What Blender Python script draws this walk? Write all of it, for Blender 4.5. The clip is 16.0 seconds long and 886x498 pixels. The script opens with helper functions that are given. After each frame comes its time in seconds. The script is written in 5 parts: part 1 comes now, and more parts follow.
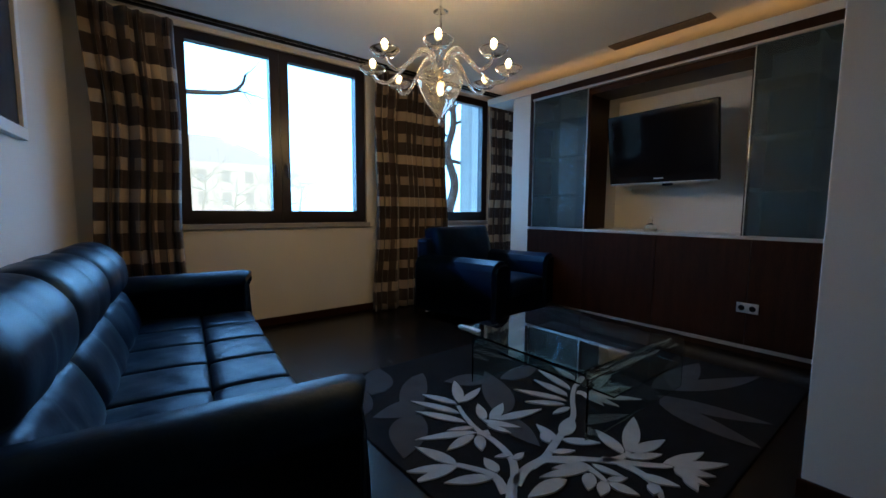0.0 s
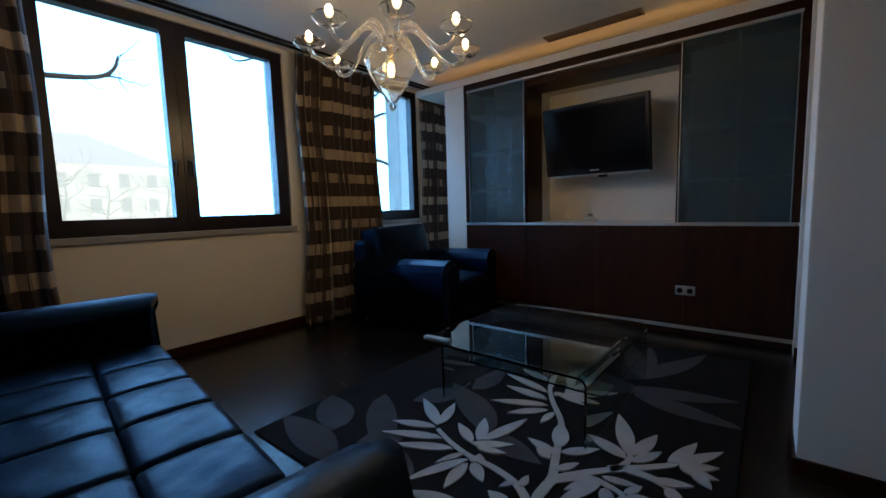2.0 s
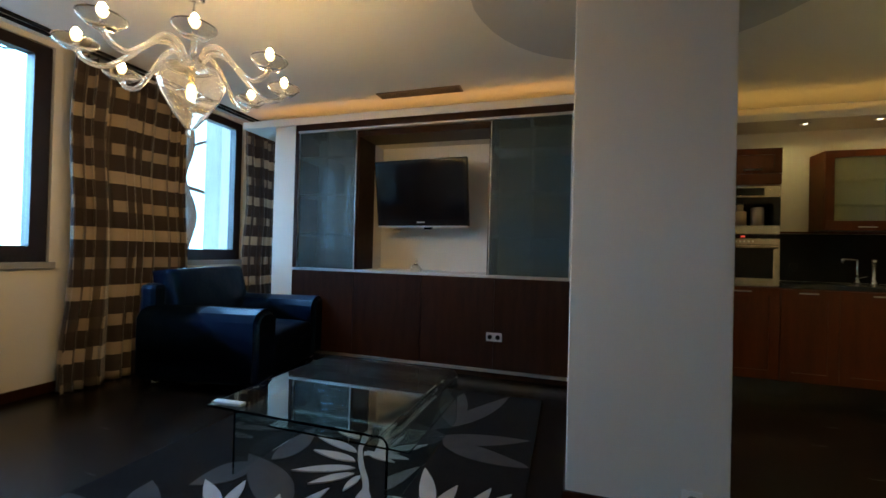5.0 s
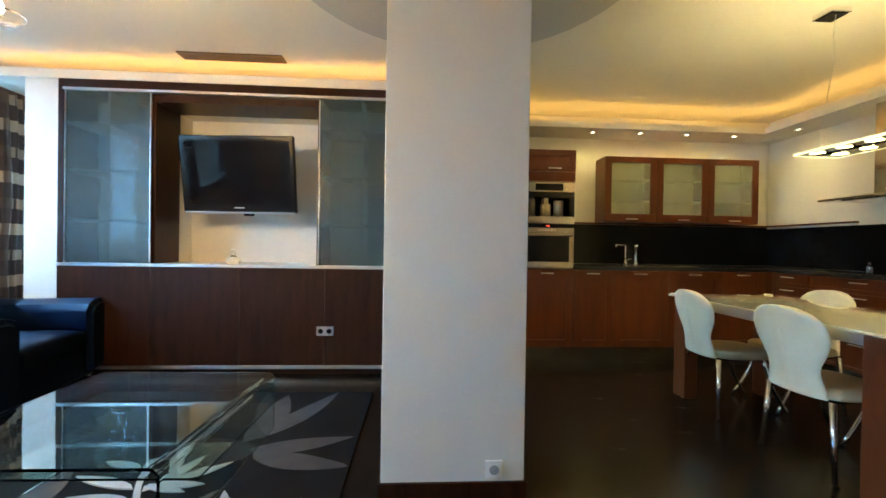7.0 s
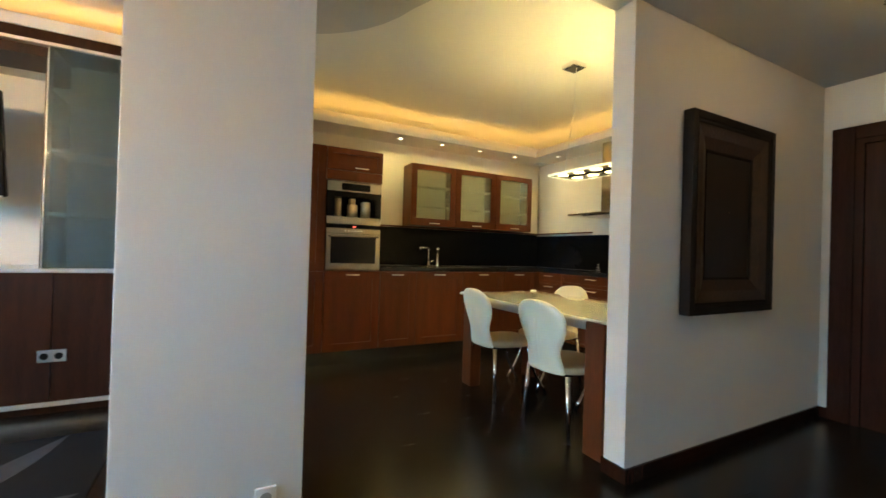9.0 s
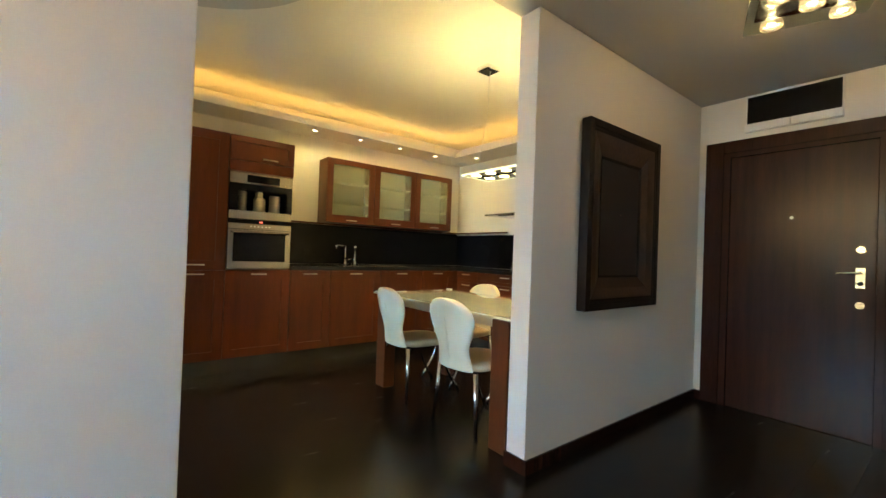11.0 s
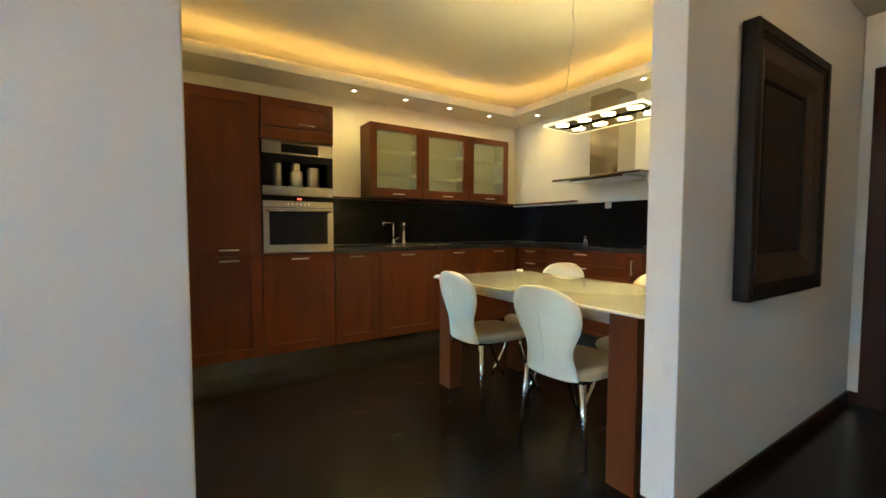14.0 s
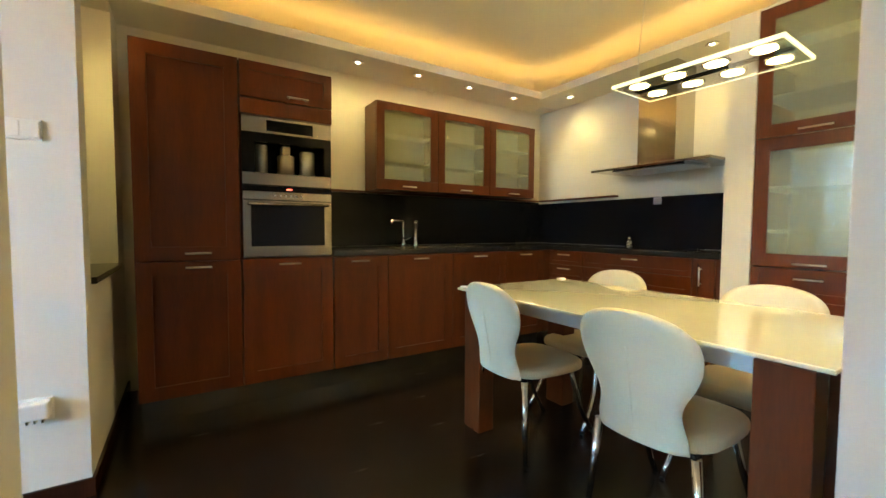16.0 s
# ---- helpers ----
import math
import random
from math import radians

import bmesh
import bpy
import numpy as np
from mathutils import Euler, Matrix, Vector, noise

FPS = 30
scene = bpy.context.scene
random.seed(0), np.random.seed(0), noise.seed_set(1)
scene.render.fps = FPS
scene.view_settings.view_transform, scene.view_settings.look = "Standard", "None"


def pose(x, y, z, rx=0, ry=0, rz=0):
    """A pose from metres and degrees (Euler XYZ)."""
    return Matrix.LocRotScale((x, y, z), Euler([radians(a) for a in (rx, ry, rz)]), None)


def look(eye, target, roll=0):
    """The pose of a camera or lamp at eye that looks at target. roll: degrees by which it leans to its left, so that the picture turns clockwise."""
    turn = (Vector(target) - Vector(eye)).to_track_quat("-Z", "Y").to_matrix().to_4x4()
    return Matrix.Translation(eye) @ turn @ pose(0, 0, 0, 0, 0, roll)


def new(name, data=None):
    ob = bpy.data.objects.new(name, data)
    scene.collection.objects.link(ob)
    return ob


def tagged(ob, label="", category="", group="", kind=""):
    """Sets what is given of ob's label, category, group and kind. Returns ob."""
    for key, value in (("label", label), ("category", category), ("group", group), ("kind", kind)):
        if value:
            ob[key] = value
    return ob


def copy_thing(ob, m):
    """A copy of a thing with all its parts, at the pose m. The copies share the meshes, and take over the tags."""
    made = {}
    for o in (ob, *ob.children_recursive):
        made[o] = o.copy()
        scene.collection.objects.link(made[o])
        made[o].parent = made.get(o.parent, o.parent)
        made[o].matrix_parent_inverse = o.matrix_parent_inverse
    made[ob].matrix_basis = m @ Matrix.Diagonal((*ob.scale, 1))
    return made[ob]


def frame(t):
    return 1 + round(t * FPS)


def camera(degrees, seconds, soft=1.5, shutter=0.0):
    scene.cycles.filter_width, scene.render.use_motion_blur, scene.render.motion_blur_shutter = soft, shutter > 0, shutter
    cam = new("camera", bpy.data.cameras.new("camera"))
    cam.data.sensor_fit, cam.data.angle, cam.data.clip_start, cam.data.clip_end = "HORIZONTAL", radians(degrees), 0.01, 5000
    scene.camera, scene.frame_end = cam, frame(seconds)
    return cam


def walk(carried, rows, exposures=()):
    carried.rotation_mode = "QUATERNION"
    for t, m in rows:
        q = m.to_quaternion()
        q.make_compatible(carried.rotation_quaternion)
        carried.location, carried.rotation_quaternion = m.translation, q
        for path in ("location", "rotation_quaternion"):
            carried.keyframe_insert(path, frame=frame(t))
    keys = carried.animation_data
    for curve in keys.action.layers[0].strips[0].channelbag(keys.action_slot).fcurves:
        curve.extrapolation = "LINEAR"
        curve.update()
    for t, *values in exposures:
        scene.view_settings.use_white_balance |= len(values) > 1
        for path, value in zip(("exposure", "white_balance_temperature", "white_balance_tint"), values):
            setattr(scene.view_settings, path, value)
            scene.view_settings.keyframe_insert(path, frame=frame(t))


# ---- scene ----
cam = camera(95.0, 16.0, shutter=0.4)
PATH = [
    (0, (0.525, 0.339, 1.133), (1.775, 1.889, 0.945), 0.4),
    (0.5, (0.577, 0.425, 1.119), (1.84, 1.967, 0.954), -0.7),
    (1, (0.584, 0.518, 1.117), (1.989, 1.926, 0.909), -0.5),
    (1.5, (0.55, 0.653, 1.122), (2.054, 1.954, 0.913), -0.8),
    (2, (0.511, 0.757, 1.13), (2.062, 2.003, 0.929), -1.7),
    (2.5, (0.513, 0.812, 1.13), (2.091, 2.032, 0.981), -1.1),
    (3, (0.557, 0.82, 1.144), (2.221, 1.926, 1.061), -1.4),
    (3.5, (0.599, 0.813, 1.14), (2.353, 1.773, 1.123), -0.2),
    (3.7, (0.607, 0.779, 1.138), (2.399, 1.668, 1.123), 0.4),
    (5.8, (0.728, 0.589, 1.155), (2.699, 0.929, 1.171), 0.3),
    (6, (0.759, 0.566, 1.153), (2.744, 0.808, 1.163), -0.1),
    (6.5, (0.804, 0.509, 1.121), (2.804, 0.523, 1.147), -0.5),
    (7, (0.796, 0.471, 1.137), (2.792, 0.355, 1.123), 0.9),
    (7.5, (0.815, 0.428, 1.124), (2.8, 0.188, 1.107), 1.0),
    (8, (0.828, 0.364, 1.128), (2.764, -0.136, 1.099), 1.0),
    (8.5, (0.829, 0.296, 1.136), (2.684, -0.452, 1.13), 1.2),
    (9, (0.843, 0.28, 1.137), (2.612, -0.653, 1.151), 1.7),
    (9.5, (0.84, 0.216, 1.128), (2.549, -0.823, 1.158), 1.8),
    (10, (0.846, 0.184, 1.131), (2.466, -0.988, 1.17), 1.9),
    (10.2, (0.821, 0.177, 1.141), (2.402, -1.048, 1.182), 2.4),
    (12.3, (0.921, 0.088, 1.126), (2.525, -1.107, 1.107), 1.3),
    (12.5, (0.966, 0.066, 1.136), (2.606, -1.078, 1.106), 1.1),
    (13, (1.098, 0.053, 1.134), (2.775, -1.034, 1.041), 1.4),
    (13.5, (1.297, 0.037, 1.136), (2.986, -1.031, 1.055), 0.4),
    (14, (1.461, -0.003, 1.129), (3.137, -1.09, 1.026), 0.1),
    (14.5, (1.615, -0.085, 1.111), (3.306, -1.147, 1.002), -0.3),
    (15, (1.787, -0.195, 1.129), (3.502, -1.217, 1.011), 0.0),
    (15.5, (1.91, -0.253, 1.13), (3.631, -1.266, 1.016), -0.3),
    (16, (2.059, -0.24, 1.112), (3.747, -1.31, 1.013), 0.3),
]
EXPOSURES = [(0.0, -1.7, 5950, 11), (2.5, -1.8, 6000, 11), (3.7, -2.0, 6200, 11), (5.8, -0.1, 7000, 6), (6.5, 0.25, 6900, 6), (7.0, 0.7, 6850, 6), (9.0, 0.72, 7000, 7), (10.0, 0.82, 7050, 7), (12.5, 1.08, 7050, 7), (14.5, 0.78, 7000, 6), (16.0, 0.88, 7000, 6)]
walk(cam, [(t, look(eye, target, roll)) for t, eye, target, roll in PATH], EXPOSURES)

# ---- world, sun, daylight, exposure ----
world = bpy.data.worlds.new("sky")
scene.world = world
world.use_nodes = True
wn = world.node_tree.nodes
sky = wn.new("ShaderNodeTexSky")
sky.sky_type = "NISHITA"
sky.sun_disc = False
sky.sun_elevation = radians(28)
sky.sun_rotation = radians(200)
wn["Background"].inputs["Strength"].default_value = 0.12
world.node_tree.links.new(sky.outputs["Color"], wn["Background"].inputs["Color"])


def lamp(name, kind, m, energy, color, **more):
    data = bpy.data.lights.new(name, kind)
    data.energy, data.color = energy, color
    for key, value in more.items():
        setattr(data, key, value)
    ob = new(name, data)
    ob.matrix_world = m
    return ob


lamp("sun", "SUN", look((0, 0, 0), (0.3, 0.85, -0.5)), 2.5, (1.0, 0.93, 0.84), angle=radians(0.6))
BULB = (1.0, 0.65, 0.27)

# ---- materials ----


def material(name, color, rough=0.5, metal=0.0, vary=0.15, scale=6.0, stretch=(1, 1, 1), bump=0.05, fine=60.0, coat=0.0,
             transmission=0.0, ior=1.45, emit=None, strength=0.0, second=None, island=0.0, rough_vary=0.1, sheen=0.0, gloss=0.5, tint=(1, 1, 1)):
    """A node material: base colour varied at two scales, roughness varied, fine relief."""
    m = bpy.data.materials.new(name)
    m.use_nodes = True
    nodes, links = m.node_tree.nodes, m.node_tree.links
    p = nodes["Principled BSDF"]
    p.inputs["Metallic"].default_value = metal
    p.inputs["Coat Weight"].default_value = coat
    p.inputs["Coat Roughness"].default_value = 0.05
    p.inputs["Transmission Weight"].default_value = transmission
    p.inputs["IOR"].default_value = ior
    p.inputs["Sheen Weight"].default_value = sheen
    p.inputs["Specular IOR Level"].default_value = gloss
    p.inputs["Specular Tint"].default_value = (*tint, 1)
    if emit:
        p.inputs["Emission Color"].default_value = (*emit, 1)
        p.inputs["Emission Strength"].default_value = strength
    coord = nodes.new("ShaderNodeTexCoord")
    mapping = nodes.new("ShaderNodeMapping")
    mapping.inputs["Scale"].default_value = stretch
    links.new(coord.outputs["Object"], mapping.inputs["Vector"])
    big = nodes.new("ShaderNodeTexNoise")
    big.inputs["Scale"].default_value, big.inputs["Detail"].default_value = scale, 5
    small = nodes.new("ShaderNodeTexNoise")
    small.inputs["Scale"].default_value, small.inputs["Detail"].default_value = fine, 6
    for n in (big, small):
        links.new(mapping.outputs["Vector"], n.inputs["Vector"])
    both = nodes.new("ShaderNodeMix")
    both.data_type = "FLOAT"
    both.inputs[0].default_value = 0.4
    links.new(big.outputs["Fac"], both.inputs[2])
    links.new(small.outputs["Fac"], both.inputs[3])
    ramp = nodes.new("ShaderNodeValToRGB")
    other = second or tuple(c * (1 - vary) for c in color)
    lighter = tuple(min(1, c * (1 + vary)) for c in color)
    ramp.color_ramp.elements[0].position, ramp.color_ramp.elements[0].color = 0.3, (*other, 1)
    ramp.color_ramp.elements[1].position, ramp.color_ramp.elements[1].color = 0.7, (*lighter, 1)
    links.new(both.outputs[0], ramp.inputs["Fac"])
    out = ramp.outputs["Color"]
    if island:
        info = nodes.new("ShaderNodeObjectInfo")
        hsv = nodes.new("ShaderNodeHueSaturation")
        span = nodes.new("ShaderNodeMapRange")
        span.inputs["To Min"].default_value, span.inputs["To Max"].default_value = 1 - island, 1 + island
        links.new(info.outputs["Random"], span.inputs["Value"])
        links.new(span.outputs["Result"], hsv.inputs["Value"])
        links.new(out, hsv.inputs["Color"])
        out = hsv.outputs["Color"]
    links.new(out, p.inputs["Base Color"])
    rr = nodes.new("ShaderNodeMapRange")
    rr.inputs["To Min"].default_value, rr.inputs["To Max"].default_value = max(0, rough * (1 - rough_vary)), min(1, rough * (1 + rough_vary))
    links.new(big.outputs["Fac"], rr.inputs["Value"])
    links.new(rr.outputs["Result"], p.inputs["Roughness"])
    if bump:
        b = nodes.new("ShaderNodeBump")
        b.inputs["Strength"].default_value, b.inputs["Distance"].default_value = bump, 0.01
        links.new(small.outputs["Fac"], b.inputs["Height"])
        links.new(b.outputs["Normal"], p.inputs["Normal"])
    return m


def plain_glass(name, color, rough=0.0, ior=1.45):
    m = bpy.data.materials.new(name)
    m.use_nodes = True
    p = m.node_tree.nodes["Principled BSDF"]
    p.inputs["Base Color"].default_value = (*color, 1)
    p.inputs["Roughness"].default_value = rough
    p.inputs["Transmission Weight"].default_value = 1
    p.inputs["IOR"].default_value = ior
    return m


def glowing(name, color, strength):
    m = bpy.data.materials.new(name)
    m.use_nodes = True
    p = m.node_tree.nodes["Principled BSDF"]
    p.inputs["Base Color"].default_value = (0.8, 0.8, 0.8, 1)
    p.inputs["Emission Color"].default_value = (*color, 1)
    p.inputs["Emission Strength"].default_value = strength
    return m


PAINT = material("wall_paint", (0.72, 0.68, 0.61), 0.7, vary=0.04, scale=1.3, bump=0.06, fine=180)
CEILING = material("ceiling_paint", (0.74, 0.71, 0.65), 0.8, vary=0.03, scale=1.0, bump=0.03, fine=120)
# Greyer than the main ceiling: shade under the lowered part is in the colour.
HALLCEILING = material("shade_toned_ceiling_paint", (0.50, 0.49, 0.465), 0.8, vary=0.03, scale=1.0, bump=0.03, fine=120)
WHITE = material("white_lacquer", (0.78, 0.77, 0.74), 0.35, vary=0.03, bump=0.01)
WENGE = material("wenge_wood", (0.024, 0.008, 0.004), 0.36, vary=0.5, scale=4, stretch=(5, 5, 0.6), bump=0.02, fine=30, gloss=0.2)
WALNUT = material("red_walnut", (0.091, 0.0218, 0.0051), 0.34, vary=0.28, scale=3.0, stretch=(5, 5, 0.6), bump=0.015, fine=26, island=0.08, gloss=0.32)
DOORWOOD = material("dark_door_wood", (0.029, 0.0095, 0.005), 0.25, vary=0.35, scale=3, stretch=(7, 7, 0.4), bump=0.01, fine=30, gloss=0.22)
PLANK = material("dark_oak_plank", (0.010, 0.0065, 0.0045), 0.26, vary=0.55, scale=3, stretch=(6, 0.7, 6), bump=0.0, fine=30, island=0.25, rough_vary=0.12, gloss=0.40)


def scraped(m, strength):
    """Broad, soft hand-scraped waves along the boards."""
    nodes, links = m.node_tree.nodes, m.node_tree.links
    place, shift, add = nodes.new("ShaderNodeNewGeometry"), nodes.new("ShaderNodeObjectInfo"), nodes.new("ShaderNodeVectorMath")
    add.operation = "ADD"
    links.new(place.outputs["Position"], add.inputs[0])
    links.new(shift.outputs["Random"], add.inputs[1])
    mapping, wave, relief = nodes.new("ShaderNodeMapping"), nodes.new("ShaderNodeTexNoise"), nodes.new("ShaderNodeBump")
    mapping.inputs["Scale"].default_value = (6, 3, 1)
    wave.inputs["Scale"].default_value, wave.inputs["Detail"].default_value = 1.0, 0.6
    relief.inputs["Strength"].default_value, relief.inputs["Distance"].default_value = strength, 0.02
    links.new(add.outputs[0], mapping.inputs["Vector"])
    links.new(mapping.outputs["Vector"], wave.inputs["Vector"])
    links.new(wave.outputs["Fac"], relief.inputs["Height"])
    links.new(relief.outputs["Normal"], nodes["Principled BSDF"].inputs["Normal"])


scraped(PLANK, 0.03)
GROUT = material("floor_gap", (0.006, 0.005, 0.004), 0.9, gloss=0.0, bump=0.0)
# Blue base and specular tint stand in for sky reflected in black leather.
LEATHER = material("sky_tinted_black_leather", (0.003, 0.007, 0.018), 0.38, vary=0.3, scale=5, bump=0.30, fine=14, rough_vary=0.25, gloss=0.19, tint=(0.05, 0.42, 1.0))
CREAM = material("cream_leather", (0.72, 0.655, 0.475), 0.45, vary=0.06, scale=5, bump=0.08, fine=160)
# Seat leather: tan below the back's cream, with the seat's shade in it.
SHADEDSEAT = material("shaded_seat_leather", (0.54, 0.41, 0.25), 0.45, vary=0.08, scale=6, bump=0.08, fine=160)
CHROME = material("chrome", (0.82, 0.83, 0.85), 0.10, 1.0, vary=0.03, bump=0.0)
STEEL = material("brushed_steel", (0.30, 0.27, 0.23), 0.27, 1.0, vary=0.03, scale=3, stretch=(1, 1, 6), bump=0.0, rough_vary=0.0)
CANISTER = material("warm_steel_canister", (0.46, 0.39, 0.29), 0.32, 1.0, vary=0.05, bump=0.0, rough_vary=0.0)
POLISHED = material("polished_hood_steel", (0.50, 0.46, 0.41), 0.13, 1.0, vary=0.03, bump=0.0)
ALU = material("aluminium", (0.70, 0.70, 0.71), 0.32, 1.0, vary=0.05, bump=0.01)
BRONZE = material("bronze_grille", (0.10, 0.065, 0.045), 0.45, vary=0.2, bump=0.01)
BRASS = material("pale_brass", (0.80, 0.66, 0.38), 0.25, 1.0, vary=0.05, bump=0.0)
BLACKGLASS = material("black_glass", (0.006, 0.006, 0.007), 0.06, vary=0.1, bump=0.0, gloss=0.2)
BLACKPLASTIC = material("black_plastic", (0.008, 0.008, 0.009), 0.22, vary=0.1, bump=0.0, gloss=0.25)
GRANITE = material("dark_granite", (0.014, 0.014, 0.015), 0.18, vary=0.3, scale=60, fine=220, bump=0.0)
WINDOWFRAME = material("dark_window_frame", (0.020, 0.014, 0.016), 0.30, vary=0.3, bump=0.02)
SILL = material("grey_window_sill", (0.30, 0.29, 0.29), 0.35, vary=0.1, scale=20)
FROST = material("blue_frosted_glass", (0.25, 0.335, 0.345), 0.24, vary=0.04, bump=0.0, transmission=0.85, coat=0.10, ior=1.25)
MILK = material("milky_cabinet_glass", (0.80, 0.83, 0.60), 0.15, vary=0.03, bump=0.0, transmission=0.8, coat=0.5)
CLEAR = plain_glass("clear_glass", (0.97, 0.99, 0.98))
TABLEGLASS = plain_glass("greenish_table_glass", (0.80, 0.93, 0.90), 0.0, 1.5)
CRYSTAL = material("blown_glass", (0.98, 0.96, 0.92), 0.04, vary=0.02, bump=0.0, transmission=0.84, ior=1.42)
THINGLASS = material("thin_blown_glass", (0.98, 0.97, 0.94), 0.02, vary=0.01, bump=0.0, transmission=0.93, ior=1.12, coat=1.0)
SCREEN = material("dark_screen", (0.005, 0.005, 0.006), 0.05, vary=0.1, bump=0.0, gloss=0.2)
CREAMGLASS = material("cream_lacquered_glass", (0.82, 0.78, 0.61), 0.08, vary=0.02, bump=0.0, coat=1.0)
BULBGLOW = glowing("lit_bulb", BULB, 430.0)
HALLGLOW = glowing("halogen_bulb", BULB, 62.0)
COVEGLOW = glowing("cove_led_strip", (1.0, 0.57, 0.14), 5.6)
LIVINGCOVE = glowing("living_cove_led_strip", (1.0, 0.50, 0.14), 6.5)
SPOTGLOW = glowing("spot_lens", (1.0, 0.86, 0.62), 10.0)
DAYGLOW = glowing("bright_winter_sky", (0.21, 0.54, 1.0), 32.0)
LAMPGLOW = glowing("pendant_bulb", (1.0, 0.78, 0.35), 90.0)
REDLED = glowing("red_display", (1.0, 0.03, 0.02), 2.6)
RUGDARK = material("charcoal_rug_pile", (0.010, 0.0098, 0.010), 0.95, vary=0.3, scale=9, bump=0.5, fine=320, gloss=0.06)
RUGGREY = material("grey_rug_pile", (0.052, 0.051, 0.053), 0.95, vary=0.2, scale=9, bump=0.5, fine=320, gloss=0.06)
RUGLIGHT = material("pale_rug_pile", (0.36, 0.35, 0.34), 0.95, vary=0.14, scale=14, bump=0.5, fine=320, gloss=0.06)
ARTWOOD = material("dark_brown_art_panel", (0.046, 0.022, 0.010), 0.38, vary=0.6, scale=7, bump=0.15, fine=50)
ARTDARK = material("dark_centre_panel", (0.016, 0.008, 0.005), 0.45, vary=0.25, scale=5, bump=0.0)
ARTFRAME = material("black_stained_frame", (0.012, 0.008, 0.006), 0.55, vary=0.4, scale=6, bump=0.03, gloss=0.2)
# Emission on far bark and panes stands in for bright outdoor haze.
GLOWBARK = material("glowing_far_bark", (0.3, 0.28, 0.24), 0.9, vary=0.2, emit=(0.96, 1.0, 0.84), strength=2.2)
FARPANE = material("glowing_far_pane", (0.2, 0.22, 0.24), 0.3, vary=0.1, emit=(0.97, 1.0, 0.88), strength=2.6)
# Slight emission stands in for bulb light piped to the pendant plate's edges.
EDGEGLASS = material("glowing_glass_edge", (0.78, 0.90, 0.74), 0.4, vary=0.03, bump=0.0, emit=(1.0, 0.93, 0.55), strength=0.7)
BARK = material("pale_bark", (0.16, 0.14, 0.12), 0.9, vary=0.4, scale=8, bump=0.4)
# Facade and roof emit too, in place of haze and strong daylight.
FACADE = material("glowing_far_facade", (0.55, 0.50, 0.42), 0.9, vary=0.1, emit=(1.0, 1.0, 0.88), strength=3.05)
ROOFTILE = material("glowing_far_roof", (0.30, 0.22, 0.18), 0.9, vary=0.2, emit=(0.97, 1.0, 0.92), strength=2.75)
LAWN = material("winter_lawn", (0.16, 0.15, 0.09), 0.95, vary=0.4, scale=0.5, fine=9)
STONE = material("pale_stone", (0.55, 0.52, 0.46), 0.8, vary=0.15, scale=5, bump=0.2)

# ---- mesh helpers ----


def box(bm, x0, x1, y0, y1, z0, z1, bevel=0.0, seg=2):
    x0, x1, y0, y1, z0, z1 = min(x0, x1), max(x0, x1), min(y0, y1), max(y0, y1), min(z0, z1), max(z0, z1)
    made = bmesh.ops.create_cube(bm, size=1)["verts"]
    for v in made:
        v.co = Vector((x0 + (v.co.x + 0.5) * (x1 - x0), y0 + (v.co.y + 0.5) * (y1 - y0), z0 + (v.co.z + 0.5) * (z1 - z0)))
    if bevel:
        edges = list({e for v in made for e in v.link_edges})
        bmesh.ops.bevel(bm, geom=edges, offset=bevel, segments=seg, profile=0.5, affect="EDGES")
    return bm


def boxes(*rows):
    bm = bmesh.new()
    for r in rows:
        box(bm, *r)
    return bm


def ring_y(x0, x1, z0, z1, w, y0, y1, bevel=0.002):
    """A rectangular frame of width w in the x-z plane, between y0 and y1."""
    bm = bmesh.new()
    loops = [[bm.verts.new((x, y, z)) for x, z in ((x0 + i, z0 + i), (x1 - i, z0 + i), (x1 - i, z1 - i), (x0 + i, z1 - i))] for y in (y0, y1) for i in (0, w)]
    for a, b in ((0, 1), (2, 3), (0, 2), (1, 3)):
        for k in range(4):
            bm.faces.new((loops[a][k], loops[a][(k + 1) % 4], loops[b][(k + 1) % 4], loops[b][k]))
    bmesh.ops.recalc_face_normals(bm, faces=bm.faces[:])
    bmesh.ops.bevel(bm, geom=[e for e in bm.edges if abs(e.verts[0].co.y - e.verts[1].co.y) < 1e-6 and e.calc_face_angle(0) > 1], offset=bevel, segments=2, affect="EDGES")
    return bm


def tube(bm, points, radii, sides=10, cap=True):
    """A round bar along points, with a radius at each."""
    points = [Vector(p) for p in points]
    if not hasattr(radii, "__len__"):
        radii = [radii] * len(points)
    rings = []
    side = None
    for i, p in enumerate(points):
        way = (points[min(i + 1, len(points) - 1)] - points[max(i - 1, 0)]).normalized()
        if side is None:
            side = way.orthogonal().normalized()
        side = (side - way * side.dot(way)).normalized()
        up = way.cross(side)
        rings.append([bm.verts.new(p + radii[i] * (math.cos(a) * side + math.sin(a) * up)) for a in (2 * math.pi * k / sides for k in range(sides))])
    for a, b in zip(rings, rings[1:]):
        for k in range(sides):
            bm.faces.new((a[k], a[(k + 1) % sides], b[(k + 1) % sides], b[k])).smooth = True
    if cap:
        bm.faces.new(rings[0][::-1])
        bm.faces.new(rings[-1])
    return bm


